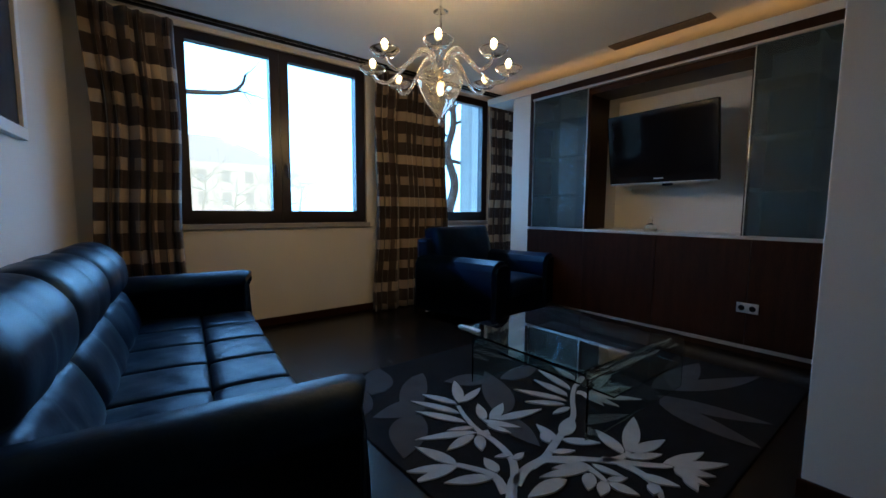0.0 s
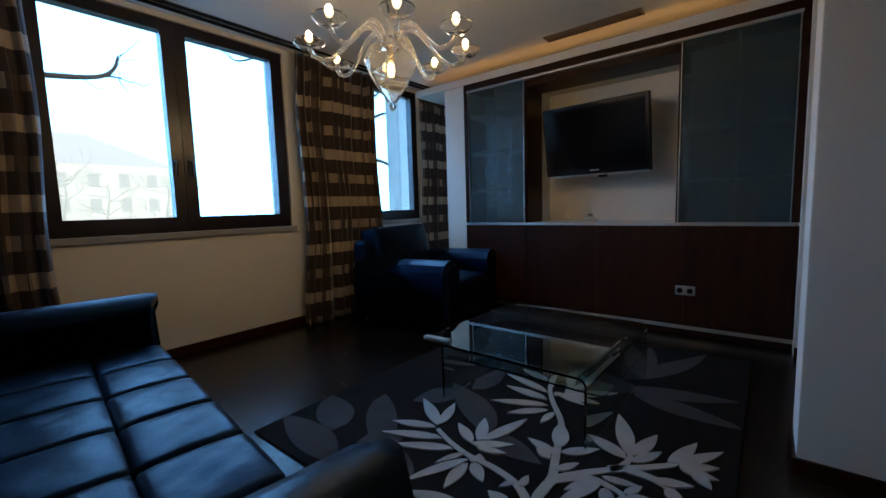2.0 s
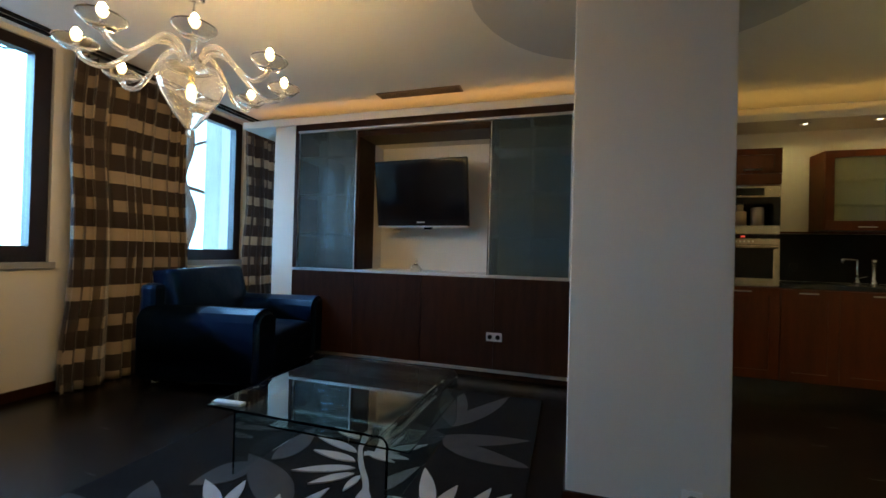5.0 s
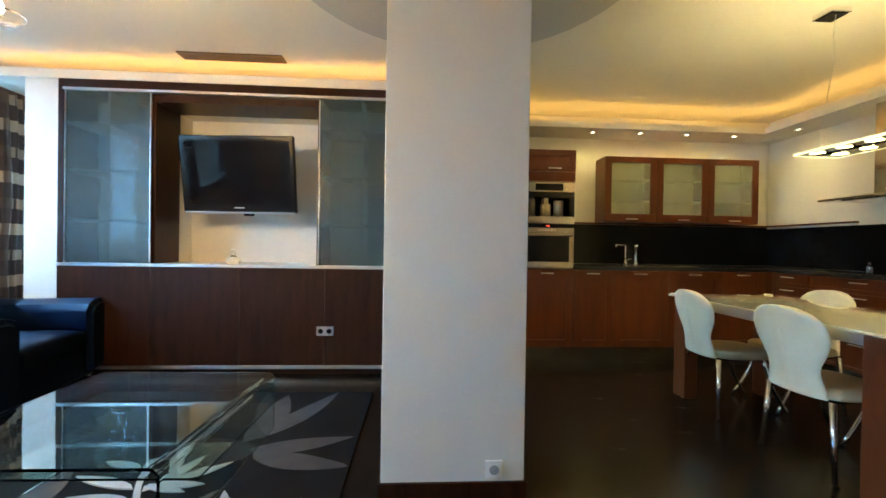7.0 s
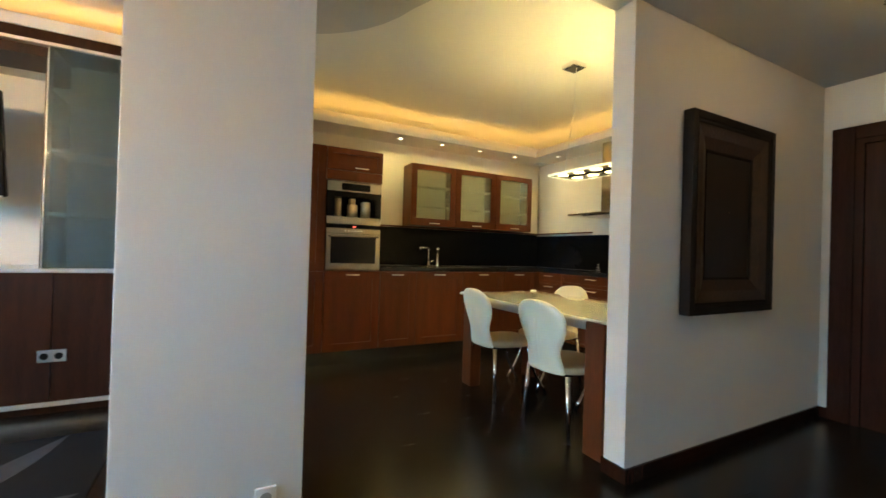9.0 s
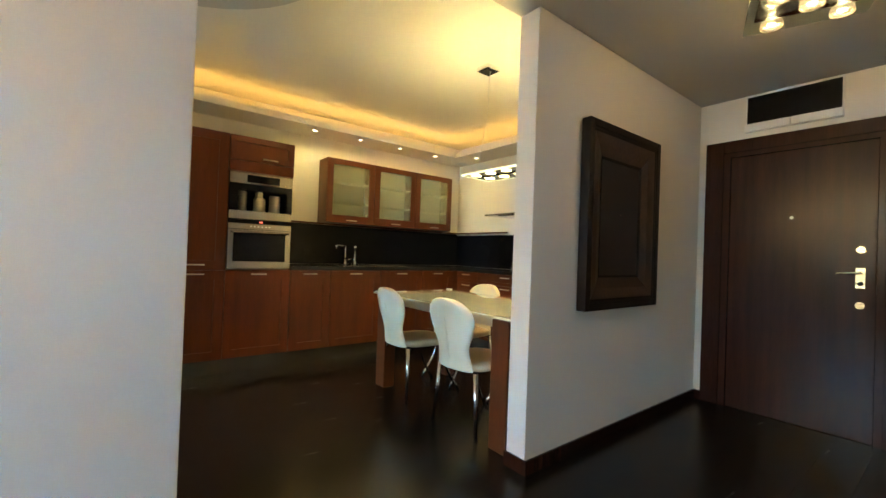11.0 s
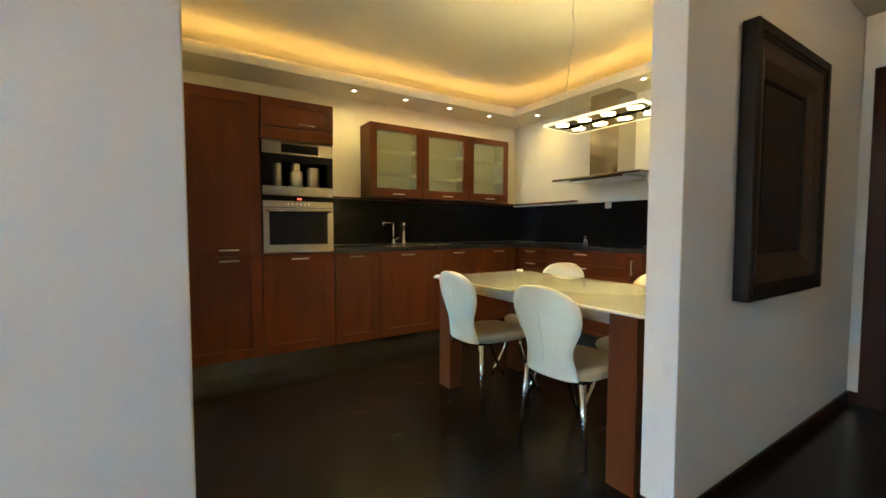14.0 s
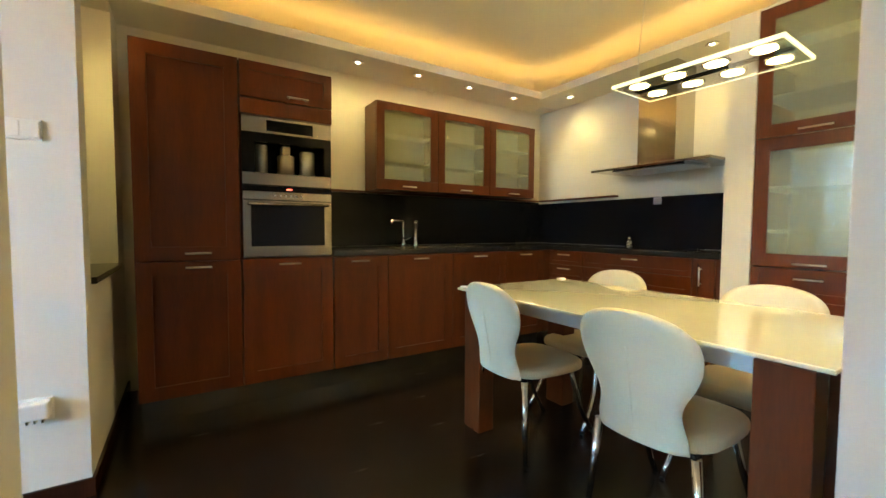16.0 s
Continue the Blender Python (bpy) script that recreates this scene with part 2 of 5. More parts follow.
def lathe(bm, profile, sides=24, at=(0, 0, 0)):
    """Turns (radius, height) pairs about z."""
    rings = [[bm.verts.new((at[0] + r * math.cos(2 * math.pi * k / sides), at[1] + r * math.sin(2 * math.pi * k / sides), at[2] + z)) for k in range(sides)] for r, z in profile]
    for a, b in zip(rings, rings[1:]):
        for k in range(sides):
            bm.faces.new((a[k], a[(k + 1) % sides], b[(k + 1) % sides], b[k])).smooth = True
    return bm


def cushion(bm, x0, x1, y0, y1, z0, z1, puff=0.02, power=4, n=14):
    """A padded block: the top bulges, the edges are round."""
    def co(u, v, top):
        e = 1 - 0.5 * (abs(u) ** power + abs(v) ** power)
        inset = 0.008 * (1 if top else 0.3)
        x = (x0 + x1) / 2 + u * ((x1 - x0) / 2 - inset)
        y = (y0 + y1) / 2 + v * ((y1 - y0) / 2 - inset)
        z = z1 - puff * 1.6 + puff * 1.6 * max(e, 0) if top else z0
        if top:
            slack = (1 - u * u) * (1 - v * v)
            z += slack * (0.0025 * math.sin(6 * u + 3.5 * v + 11 * y0) + 0.0015 * math.sin(9 * v - 5 * u + 17 * x0 + 5 * y0))
        return Vector((x, y, z))
    grid = [[bm.verts.new(co(-1 + 2 * i / n, -1 + 2 * j / n, True)) for j in range(n + 1)] for i in range(n + 1)]
    for i in range(n):
        for j in range(n):
            bm.faces.new((grid[i][j], grid[i + 1][j], grid[i + 1][j + 1], grid[i][j + 1])).smooth = True
    rim = [grid[i][0] for i in range(n)] + [grid[n][j] for j in range(n)] + [grid[i][n] for i in range(n, 0, -1)] + [grid[0][j] for j in range(n, 0, -1)]
    cx, cy = (x0 + x1) / 2, (y0 + y1) / 2
    low = []
    mid = []
    for v in rim:
        u, w = (v.co.x - cx) / ((x1 - x0) / 2 - 0.008), (v.co.y - cy) / ((y1 - y0) / 2 - 0.008)
        mid.append(bm.verts.new((cx + u * (x1 - x0) / 2, cy + w * (y1 - y0) / 2, v.co.z - 0.025)))
        low.append(bm.verts.new((cx + u * (x1 - x0) / 2, cy + w * (y1 - y0) / 2, z0)))
    k = len(rim)
    for a, b in ((rim, mid), (mid, low)):
        for i in range(k):
            bm.faces.new((a[i], b[i], b[(i + 1) % k], a[(i + 1) % k])).smooth = True
    bm.faces.new(low)
    bmesh.ops.recalc_face_normals(bm, faces=bm.faces[:])
    return bm


def rolled(bm, section, y0, y1, seg=3, round_end=0.02):
    """Extrudes a closed (x, z) outline along y, with softened ends."""
    cx = sum(p[0] for p in section) / len(section)
    cz = sum(p[1] for p in section) / len(section)
    rings = []
    steps = [(y0, 1 - round_end * 3), (y0 + round_end, 1.0), (y1 - round_end, 1.0), (y1, 1 - round_end * 3)]
    for y, s in steps:
        rings.append([bm.verts.new((cx + (x - cx) * s, y, cz + (z - cz) * s)) for x, z in section])
    n = len(section)
    for a, b in zip(rings, rings[1:]):
        for k in range(n):
            bm.faces.new((a[k], a[(k + 1) % n], b[(k + 1) % n], b[k])).smooth = True
    bm.faces.new(rings[0][::-1])
    bm.faces.new(rings[-1])
    bmesh.ops.recalc_face_normals(bm, faces=bm.faces[:])
    return bm


def mesh_from(bm, name, mat):
    bmesh.ops.recalc_face_normals(bm, faces=bm.faces[:])
    me = bpy.data.meshes.new(name)
    bm.to_mesh(me)
    bm.free()
    me.materials.append(mat)
    return me


def root_pose(ob):
    m = ob.matrix_basis.copy()
    while ob.parent:
        ob = ob.parent
        m = ob.matrix_basis @ m
    return m


def thing(name, base, label, category, group="", turn=0.0, kind=""):
    ob = new(name)
    ob.empty_display_size = 0.1
    ob.matrix_basis = pose(*base, 0, 0, turn)
    return tagged(ob, label, category, group, kind)


def part(name, bm, mat, parent, label="", local=False):
    """One mesh under a thing or a part. The bmesh is in world metres unless local."""
    if not local:
        bm.transform(root_pose(parent).inverted())
    ob = new(name, mesh_from(bm, name, mat))
    ob.parent = parent
    if label:
        ob["label"] = label
    return ob


def single(name, bm, mat, label, category, kind="", group=""):
    """A thing that is one mesh, with its origin at its own base."""
    lo = Vector((min(v.co.x for v in bm.verts), min(v.co.y for v in bm.verts), min(v.co.z for v in bm.verts)))
    hi = Vector((max(v.co.x for v in bm.verts), max(v.co.y for v in bm.verts), 0))
    base = Vector(((lo.x + hi.x) / 2, (lo.y + hi.y) / 2, lo.z))
    bmesh.ops.translate(bm, verts=bm.verts[:], vec=-base)
    ob = new(name, mesh_from(bm, name, mat))
    ob.location = base
    return tagged(ob, label, category, group, kind)


def structure(name, bm, mat, label="", category=""):
    ob = new(name, mesh_from(bm, name, mat))
    return tagged(ob, label, category or name.split("_")[0], "", "structure")


def smooth_points(points, per=6):
    """A smooth line through points (Catmull-Rom)."""
    p = [Vector(q) for q in points]
    p = [2 * p[0] - p[1]] + p + [2 * p[-1] - p[-2]]
    out = []
    for i in range(1, len(p) - 2):
        for k in range(per):
            t = k / per
            out.append(0.5 * (2 * p[i] + (p[i + 1] - p[i - 1]) * t + (2 * p[i - 1] - 5 * p[i] + 4 * p[i + 1] - p[i + 2]) * t * t + (3 * p[i] - p[i - 1] - 3 * p[i + 1] + p[i + 2]) * t ** 3))
    out.append(p[-2])
    return out


# ---- plan, in metres ----
TOP = 2.68          # main ceiling
DROP = 2.45         # hall ceiling
XW, XE = 0.30, 5.47
YS, YH, YN = -3.72, -3.64, 4.44
UX, UY0, UY1 = 4.375, 0.58, 3.49    # television wall unit

WEST = -6.5         # the sofa wall stands askew


def turned_about(x, y, angle):
    return Matrix.Translation((x, y, 0)) @ Matrix.Rotation(radians(angle), 4, "Z") @ Matrix.Translation((-x, -y, 0))


# ---- floor, ceiling, walls ----
structure("floor", boxes((-1.0, XE + 0.2, YS - 0.2, YN + 0.35, -0.12, -0.006)), GROUT, "dark floor base under the planks")
structure("ceiling", boxes((-1.0, XE + 0.2, YS - 0.2, YN + 0.35, TOP, TOP + 0.1)), CEILING, "off-white plastered ceiling")


def wall_with_windows(y0, y1, x0, x1, z0, z1, holes):
    bm = bmesh.new()
    cuts = sorted(holes)
    x = x0
    for hx0, hx1, hz0, hz1 in cuts:
        box(bm, x, hx0, y0, y1, z0, z1)
        box(bm, hx0, hx1, y0, y1, z0, hz0)
        box(bm, hx0, hx1, y0, y1, hz1, z1)
        x = hx1
    box(bm, x, x1, y0, y1, z0, z1)
    return bm


WIN = [(0.93, 2.73, 1.0, 2.64), (3.62, 4.64, 1.0, 2.64)]
structure("wall_north", wall_with_windows(YN, YN + 0.35, XW, XE, 0, TOP, WIN), PAINT, "cream painted window wall")
bm = boxes((XW - 0.15, XW, 1.02, YN + 0.34, 0, TOP))
bm.transform(turned_about(XW, YN, WEST))
structure("wall_west", bm, PAINT, "cream painted wall behind the sofa")
structure("wall_hall_west", boxes((-0.75, -0.09, 1.02, 1.12, 0, TOP), (-0.90, -0.75, YS, 1.12, 0, TOP)), PAINT, "cream painted hall wall")
structure("wall_south", boxes((-0.9, 1.02, YH - 0.15, YH, 0, TOP), (2.13, 2.21, YH - 0.15, YH, 0, TOP), (1.02, 2.13, YH - 0.15, YH, 2.10, TOP)), PAINT, "cream painted entrance wall")
# Unseen panel, added to keep outside light from leaking round the door.
structure("wall_corridor", boxes((0.9, 2.2, YH - 0.30, YH - 0.16, -0.1, 2.3)), PAINT, "unseen panel added to block light behind the entrance door")
structure("wall_kitchen_south", boxes((2.21, XE, YS - 0.15, YS, 0, TOP)), PAINT, "white painted wall behind the cooker hood")
structure("wall_east", boxes((XE, XE + 0.15, YS - 0.15, YN + 0.35, 0, TOP)), PAINT, "cream painted kitchen wall")
structure("wall_hall", boxes((2.215, 2.345, YS, -1.51, 0, TOP, 0.004)), PAINT, "off-white wall between hall and kitchen")
structure("pillar", boxes((2.615, 2.915, -0.02, 0.63, 0, TOP, 0.004)), PAINT, "off-white square pillar between the rooms", "pillar")
NX0, NX1, NZ0, NZ1 = 4.345, 5.20, 0.895, 2.38
structure("wall_block", boxes((4.22, XE, 0.27, UY0, 0, TOP), (4.22, NX0, 0.11, 0.27, 0, TOP), (NX1, XE, 0.11, 0.27, 0, TOP),
          (NX0, NX1, 0.11, 0.27, 0, NZ0 - 0.03), (NX0, NX1, 0.11, 0.27, NZ1, TOP)), PAINT, "off-white wall block with a niche beside the kitchen")
structure("niche_sill", boxes((NX0, NX1, 0.09, 0.27, NZ0 - 0.03, NZ0, 0.003)), GRANITE, "black stone sill in the wall niche", "sill")
structure("wall_pier", boxes((UX + 0.02, XE, UY1 + 0.01, 3.78, 0, 2.49)), PAINT, "off-white wall strip beside the cabinet wall")

# dropped hall ceiling with a rounded edge round the pillar
bm = bmesh.new()
cx, cy, rr = 2.66, 0.28, 0.875
edge = [(-0.75, 1.14), (2.45, 1.145)]
edge += [(cx + rr * math.cos(a), cy + rr * math.sin(a)) for a in (radians(84 - 8 * k) for k in range(0, 21))]
edge += [(2.34, -0.80), (2.34, -1.51), (2.21, -1.51), (2.21, YH), (-0.75, YH)]
low = [bm.verts.new((x, y, DROP)) for x, y in edge]
high = [bm.verts.new((x, y, TOP)) for x, y in edge]
bm.faces.new(low)
for k in range(len(edge)):
    bm.faces.new((low[k], low[(k + 1) % len(edge)], high[(k + 1) % len(edge)], high[k]))
bmesh.ops.triangulate(bm, faces=[f for f in bm.faces if len(f.verts) > 4])
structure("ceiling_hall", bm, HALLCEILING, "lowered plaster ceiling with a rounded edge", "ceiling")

# kitchen soffit with its upstand, and the ledge over the cabinet wall
SX, SY = 5.05, -3.30
structure("ceiling_soffit", boxes((SX, XE, YS, 0.11, 2.425, 2.445), (2.34, SX, YS, SY, 2.425, 2.445), (SX, SX + 0.012, SY, 0.11, 2.445, 2.49),
          (2.34, SX + 0.012, SY - 0.012, SY, 2.445, 2.49)), CEILING, "plaster soffit with a light cove round the kitchen", "ceiling")
structure("ceiling_ledge", boxes((UX - 0.01, XE, UY0, 4.2, 2.49, 2.51), (UX - 0.01, UX + 0.004, UY0, 4.2, 2.51, 2.565)), CEILING, "plaster ledge with a light cove", "ceiling")
single("led_strip", boxes((SX + 0.035, SX + 0.060, SY - 0.035, 0.09, 2.472, 2.485)), COVEGLOW, "warm lit strip hidden in the kitchen cove", "light strip")
single("led_strip", boxes((2.36, SX + 0.03, SY - 0.060, SY - 0.035, 2.472, 2.485)), COVEGLOW, "warm lit strip hidden in the kitchen cove", "light strip")
single("led_strip", boxes((UX + 0.035, UX + 0.060, UY0 + 0.02, 4.15, 2.546, 2.558)), LIVINGCOVE, "warm lit strip hidden over the cabinet wall", "light strip")

# skirting
SK = 0.075
bm = boxes((XW, XW + 0.012, 1.02, YN - 0.02, 0, SK))
bm.transform(turned_about(XW, YN, WEST))
structure("baseboard_west", bm, DOORWOOD, "dark wooden skirting behind the sofa", "baseboard")
structure("baseboard", boxes((XW + 0.012, XE, YN - 0.014, YN, 0, SK)), DOORWOOD, "dark wooden skirting board", "baseboard")
structure("baseboard_pillar", boxes((2.603, 2.927, -0.032, 0.642, 0, SK, 0.002)), DOORWOOD, "dark wooden skirting round the pillar", "baseboard")
structure("baseboard_hall", boxes((2.198, 2.21, YH, -1.498, 0, SK), (2.21, 2.352, -1.51, -1.498, 0, SK), (2.34, 2.352, -3.15, -1.51, 0, SK), (2.14, 2.198, YH, YH + 0.012, 0, SK)), DOORWOOD, "dark wooden skirting along the hall wall", "baseboard")
structure("baseboard_block", boxes((4.208, 4.22, 0.098, UY0, 0, SK), (4.22, XE, 0.098, 0.11, 0, SK)), DOORWOOD, "dark wooden skirting on the wall block", "baseboard")

# ---- windows ----


def window(name, x0, x1, z0, z1, sashes, label):
    w = thing(name, ((x0 + x1) / 2, YN + 0.03, z0), label, "window", kind="structure")
    y0, y1 = YN + 0.03, YN + 0.11
    part("window_frame", ring_y(x0, x1, z0, z1, 0.05, y0, y1), WINDOWFRAME, w)
    for a, b in sashes:
        bar = ring_y(a, b, z0 + 0.035, z1 - 0.035, 0.085, y0 - 0.02, y1 - 0.01)
        for v in bar.verts:
            if z1 - 0.13 < v.co.z < z1 - 0.10:
                v.co.z += 0.03
        part("sash", bar, WINDOWFRAME, w)
        pane = part("pane", boxes((a + 0.07, b - 0.07, y0 + 0.02, y0 + 0.03, z0 + 0.105, z1 - 0.075)), CLEAR, w)
        pane.visible_shadow = False
    part("window_sill", boxes((x0 - 0.03, x1 + 0.03, YN - 0.03, YN + 0.03, z0 - 0.05, z0, 0.006)), SILL, w, "grey stone sill")
    return w


w1 = window("window_1", 0.93, 2.73, 1.0, 2.64, [(0.965, 1.812), (1.8155, 2.695)], "dark-framed double casement window, closed")
for hx in (1.745, 1.855):
    bm = boxes((hx - 0.012, hx + 0.012, YN - 0.002, YN + 0.012, 1.50, 1.58, 0.003))
    tube(bm, [(hx, YN, 1.56), (hx, YN - 0.035, 1.56), (hx, YN - 0.04, 1.55), (hx, YN - 0.04, 1.44)], 0.008, 8)
    part("window_handle", bm, WINDOWFRAME, w1)
window("window_2", 3.62, 4.64, 1.0, 2.64, [(3.655, 4.605)], "dark-framed casement window behind the armchair")

# ---- curtains ----


def curtain_material():
    m = material("striped_curtain", (0.030, 0.0175, 0.015), 0.8, vary=0.2, scale=8, bump=0.15, fine=250, sheen=0.3)
    nodes, links = m.node_tree.nodes, m.node_tree.links
    p = nodes["Principled BSDF"]
    coord = nodes.new("ShaderNodeTexCoord")

    def math_node(op, a, b):
        n = nodes.new("ShaderNodeMath")
        n.operation = op
        for slot, value in ((0, a), (1, b)):
            if isinstance(value, (int, float)):
                n.inputs[slot].default_value = value
            else:
                links.new(value, n.inputs[slot])
        return n.outputs[0]
    uv = nodes.new("ShaderNodeSeparateXYZ")
    links.new(coord.outputs["UV"], uv.inputs[0])

    def band(value, period, centre, width):
        turn = math_node("FRACT", math_node("DIVIDE", math_node("SUBTRACT", value, centre - width / 2), period), 0)
        return math_node("LESS_THAN", turn, width / period)
    strong = band(uv.outputs["Y"], 0.478, 0.275, 0.105)
    weak = band(uv.outputs["Y"], 0.478, 0.514, 0.095)
    column = band(uv.outputs["X"], 0.24, 0.05, 0.11)
    # gap darkens the strong bands: part check pattern, part painted fold shade.
    gap = band(uv.outputs["X"], 0.24, 0.17, 0.05)
    soft = nodes.new("ShaderNodeTexNoise")
    soft.inputs["Scale"].default_value = 4
    links.new(coord.outputs["Object"], soft.inputs["Vector"])
    amount = math_node("ADD", math_node("MULTIPLY", strong, math_node("SUBTRACT", 0.95, math_node("MULTIPLY", gap, 0.75))), math_node("MULTIPLY", weak, math_node("ADD", 0.06, math_node("MULTIPLY", column, 0.62))))
    amount = math_node("MULTIPLY", amount, math_node("ADD", math_node("MULTIPLY", soft.outputs["Fac"], 0.4), 0.65))
    mix = nodes.new("ShaderNodeMix")
    mix.data_type = "RGBA"
    links.new(amount, mix.inputs[0])
    old = p.inputs["Base Color"].links[0].from_socket
    links.new(old, mix.inputs[6])
    mix.inputs[7].default_value = (0.44, 0.345, 0.25, 1)
    links.new(mix.outputs[2], p.inputs["Base Color"])
    return m


CURTAIN = curtain_material()


def curtain(x0, x1, folds, y, seed, label, flare=0.0):
    rnd = random.Random(seed)
    phases = [rnd.uniform(0, 6.28) for _ in range(4)]
    bm = bmesh.new()
    nx, nz = folds * 16, 40
    rows = []
    for j in range(nz + 1):
        h = j / nz
        z = 0.015 + h * 2.60
        row = []
        for i in range(nx + 1):
            u = i / nx
            gather = 1 - 0.06 * math.sin(math.pi * h) + 0.04 * (1 - h) + flare * (1 - h) ** 2 * u
            x = (x0 + x1) / 2 + (u - 0.5) * (x1 - x0) * gather + 0.016 * math.sin(3 * h * math.pi + phases[0])
            a = 2 * math.pi * folds * (u + 0.030 * math.sin(5 * u * math.pi + phases[1]) + 0.014 * math.sin(11 * u + phases[3]) + 0.010 * math.sin(4 * h + phases[2]))
            wave = math.sin(a) + 0.28 * math.sin(2 * a + phases[2] + 2 * h) + 0.10 * math.sin(3.1 * a + 6 * h)
            amp = (0.062 + 0.022 * (1 - h)) * (0.72 + 0.28 * math.sin(9 * u + phases[3]))
            row.append(bm.verts.new((x + 0.020 * math.sin(2 * a), y + amp * wave + 0.006 * math.sin(17 * h + 5 * u), z)))
        rows.append(row)
    uv = bm.loops.layers.uv.new("cloth")
    for j, (a, b) in enumerate(zip(rows, rows[1:])):
        for i in range(nx):
            f = bm.faces.new((a[i], a[i + 1], b[i + 1], b[i]))
            f.smooth = True
            for loop, (di, dj) in zip(f.loops, ((0, 0), (1, 0), (1, 1), (0, 1))):
                loop[uv].uv = ((i + di) / nx * (x1 - x0) * 2.0, 0.015 + (j + dj) / nz * 2.60)
    ob = single("curtain", bm, CURTAIN, label, "curtain")
    ob.location.z = 0.015
    mod = ob.modifiers.new("thickness", "SOLIDIFY")
    mod.thickness = 0.003
    return ob


curtain(0.42, 0.96, 6, 4.29, 3, "brown and cream striped curtain drawn aside by the wall")
curtain(2.74, 3.74, 10, 4.28, 5, "brown and cream striped curtain between two windows", 0.10)
curtain(4.52, 5.06, 5, 4.29, 8, "brown and cream striped curtain in the room corner", 0.06)
single("curtain_track", boxes((0.31, 5.0, 4.22, 4.25, TOP - 0.018, TOP - 0.001), (0.31, 5.0, 4.30, 4.33, TOP - 0.018, TOP - 0.001)), BLACKPLASTIC, "dark curtain track fixed under the ceiling", "curtain track")

# ---- television wall unit ----
unit = thing("media_wall_unit", (UX + 0.2, (UY0 + UY1) / 2, 0), "dark wenge wall unit with sliding frosted glass doors", "wall unit")
D1 = UX + 0.38
part("base", boxes((UX, D1, UY0, UY1, 0.085, 0.925)), WENGE, unit)
for a, b in ((0.58, 1.28), (1.285, 2.0), (2.005, 2.74), (2.745, 3.49)):
    part("base_panel", boxes((UX - 0.014, UX, a + 0.0005, b - 0.0005, 0.088, 0.922, 0.0008)), WENGE, unit)
part("plinth", boxes((UX + 0.03, D1, UY0, UY1, 0.0, 0.06)), WENGE, unit)
part("floor_trim", boxes((UX - 0.012, UX + 0.02, UY0, UY1 - 0.2, 0.055, 0.084, 0.002)), ALU, unit, "thin aluminium strip")
part("top_frame", boxes((UX - 0.012, D1, UY0, UY1, 2.415, 2.486)), WENGE, unit)
part("top_track", boxes((UX - 0.02, UX + 0.03, UY0 + 0.04, UY1 - 0.04, 2.395, 2.415)), ALU, unit, "aluminium sliding track")
part("bottom_track", boxes((UX - 0.022, UX + 0.03, UY0 + 0.02, UY1 + 0.01, 0.926, 0.950, 0.002)), ALU, unit, "aluminium sliding track")
for a, b in ((UY0, UY0 + 0.045), (UY1 - 0.045, UY1)):
    part("side_frame", boxes((UX - 0.012, D1, a, b, 0.952, 2.415)), WENGE, unit)
part("inner_panel", boxes((UX + 0.03, D1, 2.73, 2.77, 0.95, 2.395)), WENGE, unit)
part("inner_panel", boxes((UX + 0.03, D1, 1.33, 1.37, 0.95, 2.395)), WENGE, unit)
part("niche_lid", boxes((UX + 0.03, D1, 1.37, 2.73, 2.33, 2.395)), WENGE, unit)
part("niche_shelf", boxes((UX + 0.031, 4.98, 1.37, 2.73, 0.93, 0.948)), WHITE, unit, "white lacquered shelf")
for a, b in ((UY0 + 0.045, 1.33), (2.77, UY1 - 0.045)):
    for z in (1.30, 1.72, 2.12):
        part("shelf", boxes((UX + 0.025, D1 - 0.01, a, b, z, z + 0.022)), WHITE, unit)
    part("back_panel", boxes((D1 - 0.008, D1 + 0.01, a, b, 0.95, 2.40)), WHITE, unit)
for y in (0.975, 3.10):
    part("divider", boxes((UX + 0.03, D1 - 0.01, y, y + 0.02, 0.95, 2.395)), WHITE, unit)


def sliding_door(a, b, x):
    d = part("sliding_door", boxes((x, x + 0.010, a, b, 0.955, 2.393)), FROST, unit, "blue-grey frosted glass")
    part("door_edge", boxes((x - 0.004, x + 0.014, a - 0.005, a, 0.952, 2.394), (x - 0.004, x + 0.014, b, b + 0.005, 0.952, 2.394)), ALU, d)


sliding_door(0.635, 1.345, UX - 0.006)
sliding_door(2.755, 3.435, UX - 0.006)
structure("wall_niche", boxes((4.98, 5.05, 1.33, 2.80, 0.9, 2.49), (D1, 4.98, 2.74, 2.80, 0.9, 2.49), (D1, 4.98, 1.30, 1.36, 0.9, 2.49), (D1, 5.05, 1.36, 2.74, 2.34, 2.49)), PAINT, "cream painted niche behind the television")


def socket_plate(name, at, facing, wide, label, mat, hole=BLACKPLASTIC):
    """A wall socket: a plate with round wells. facing: '-x' only."""
    x, y, z = at
    s = thing(name, (x, y, z - 0.04), label, "socket")
    n = max(1, round(wide / 0.075))
    part("plate", boxes((x - 0.010, x, y - wide / 2, y + wide / 2, z - 0.04, z + 0.04, 0.004)), mat, s)
    for k in range(n):
        cy = y - wide / 2 + (k + 0.5) * wide / n
        bm = bmesh.new()
        bmesh.ops.create_cone(bm, cap_ends=True, segments=20, radius1=0.022, radius2=0.020, depth=0.006, matrix=pose(x - 0.0125, cy, z, 0, 90, 0))
        part("well", bm, hole, s)
    return s


socket_plate("wall_socket", (UX - 0.014, 1.276, 0.386), "-x", 0.145, "double steel socket in the dark cabinet front", ALU)
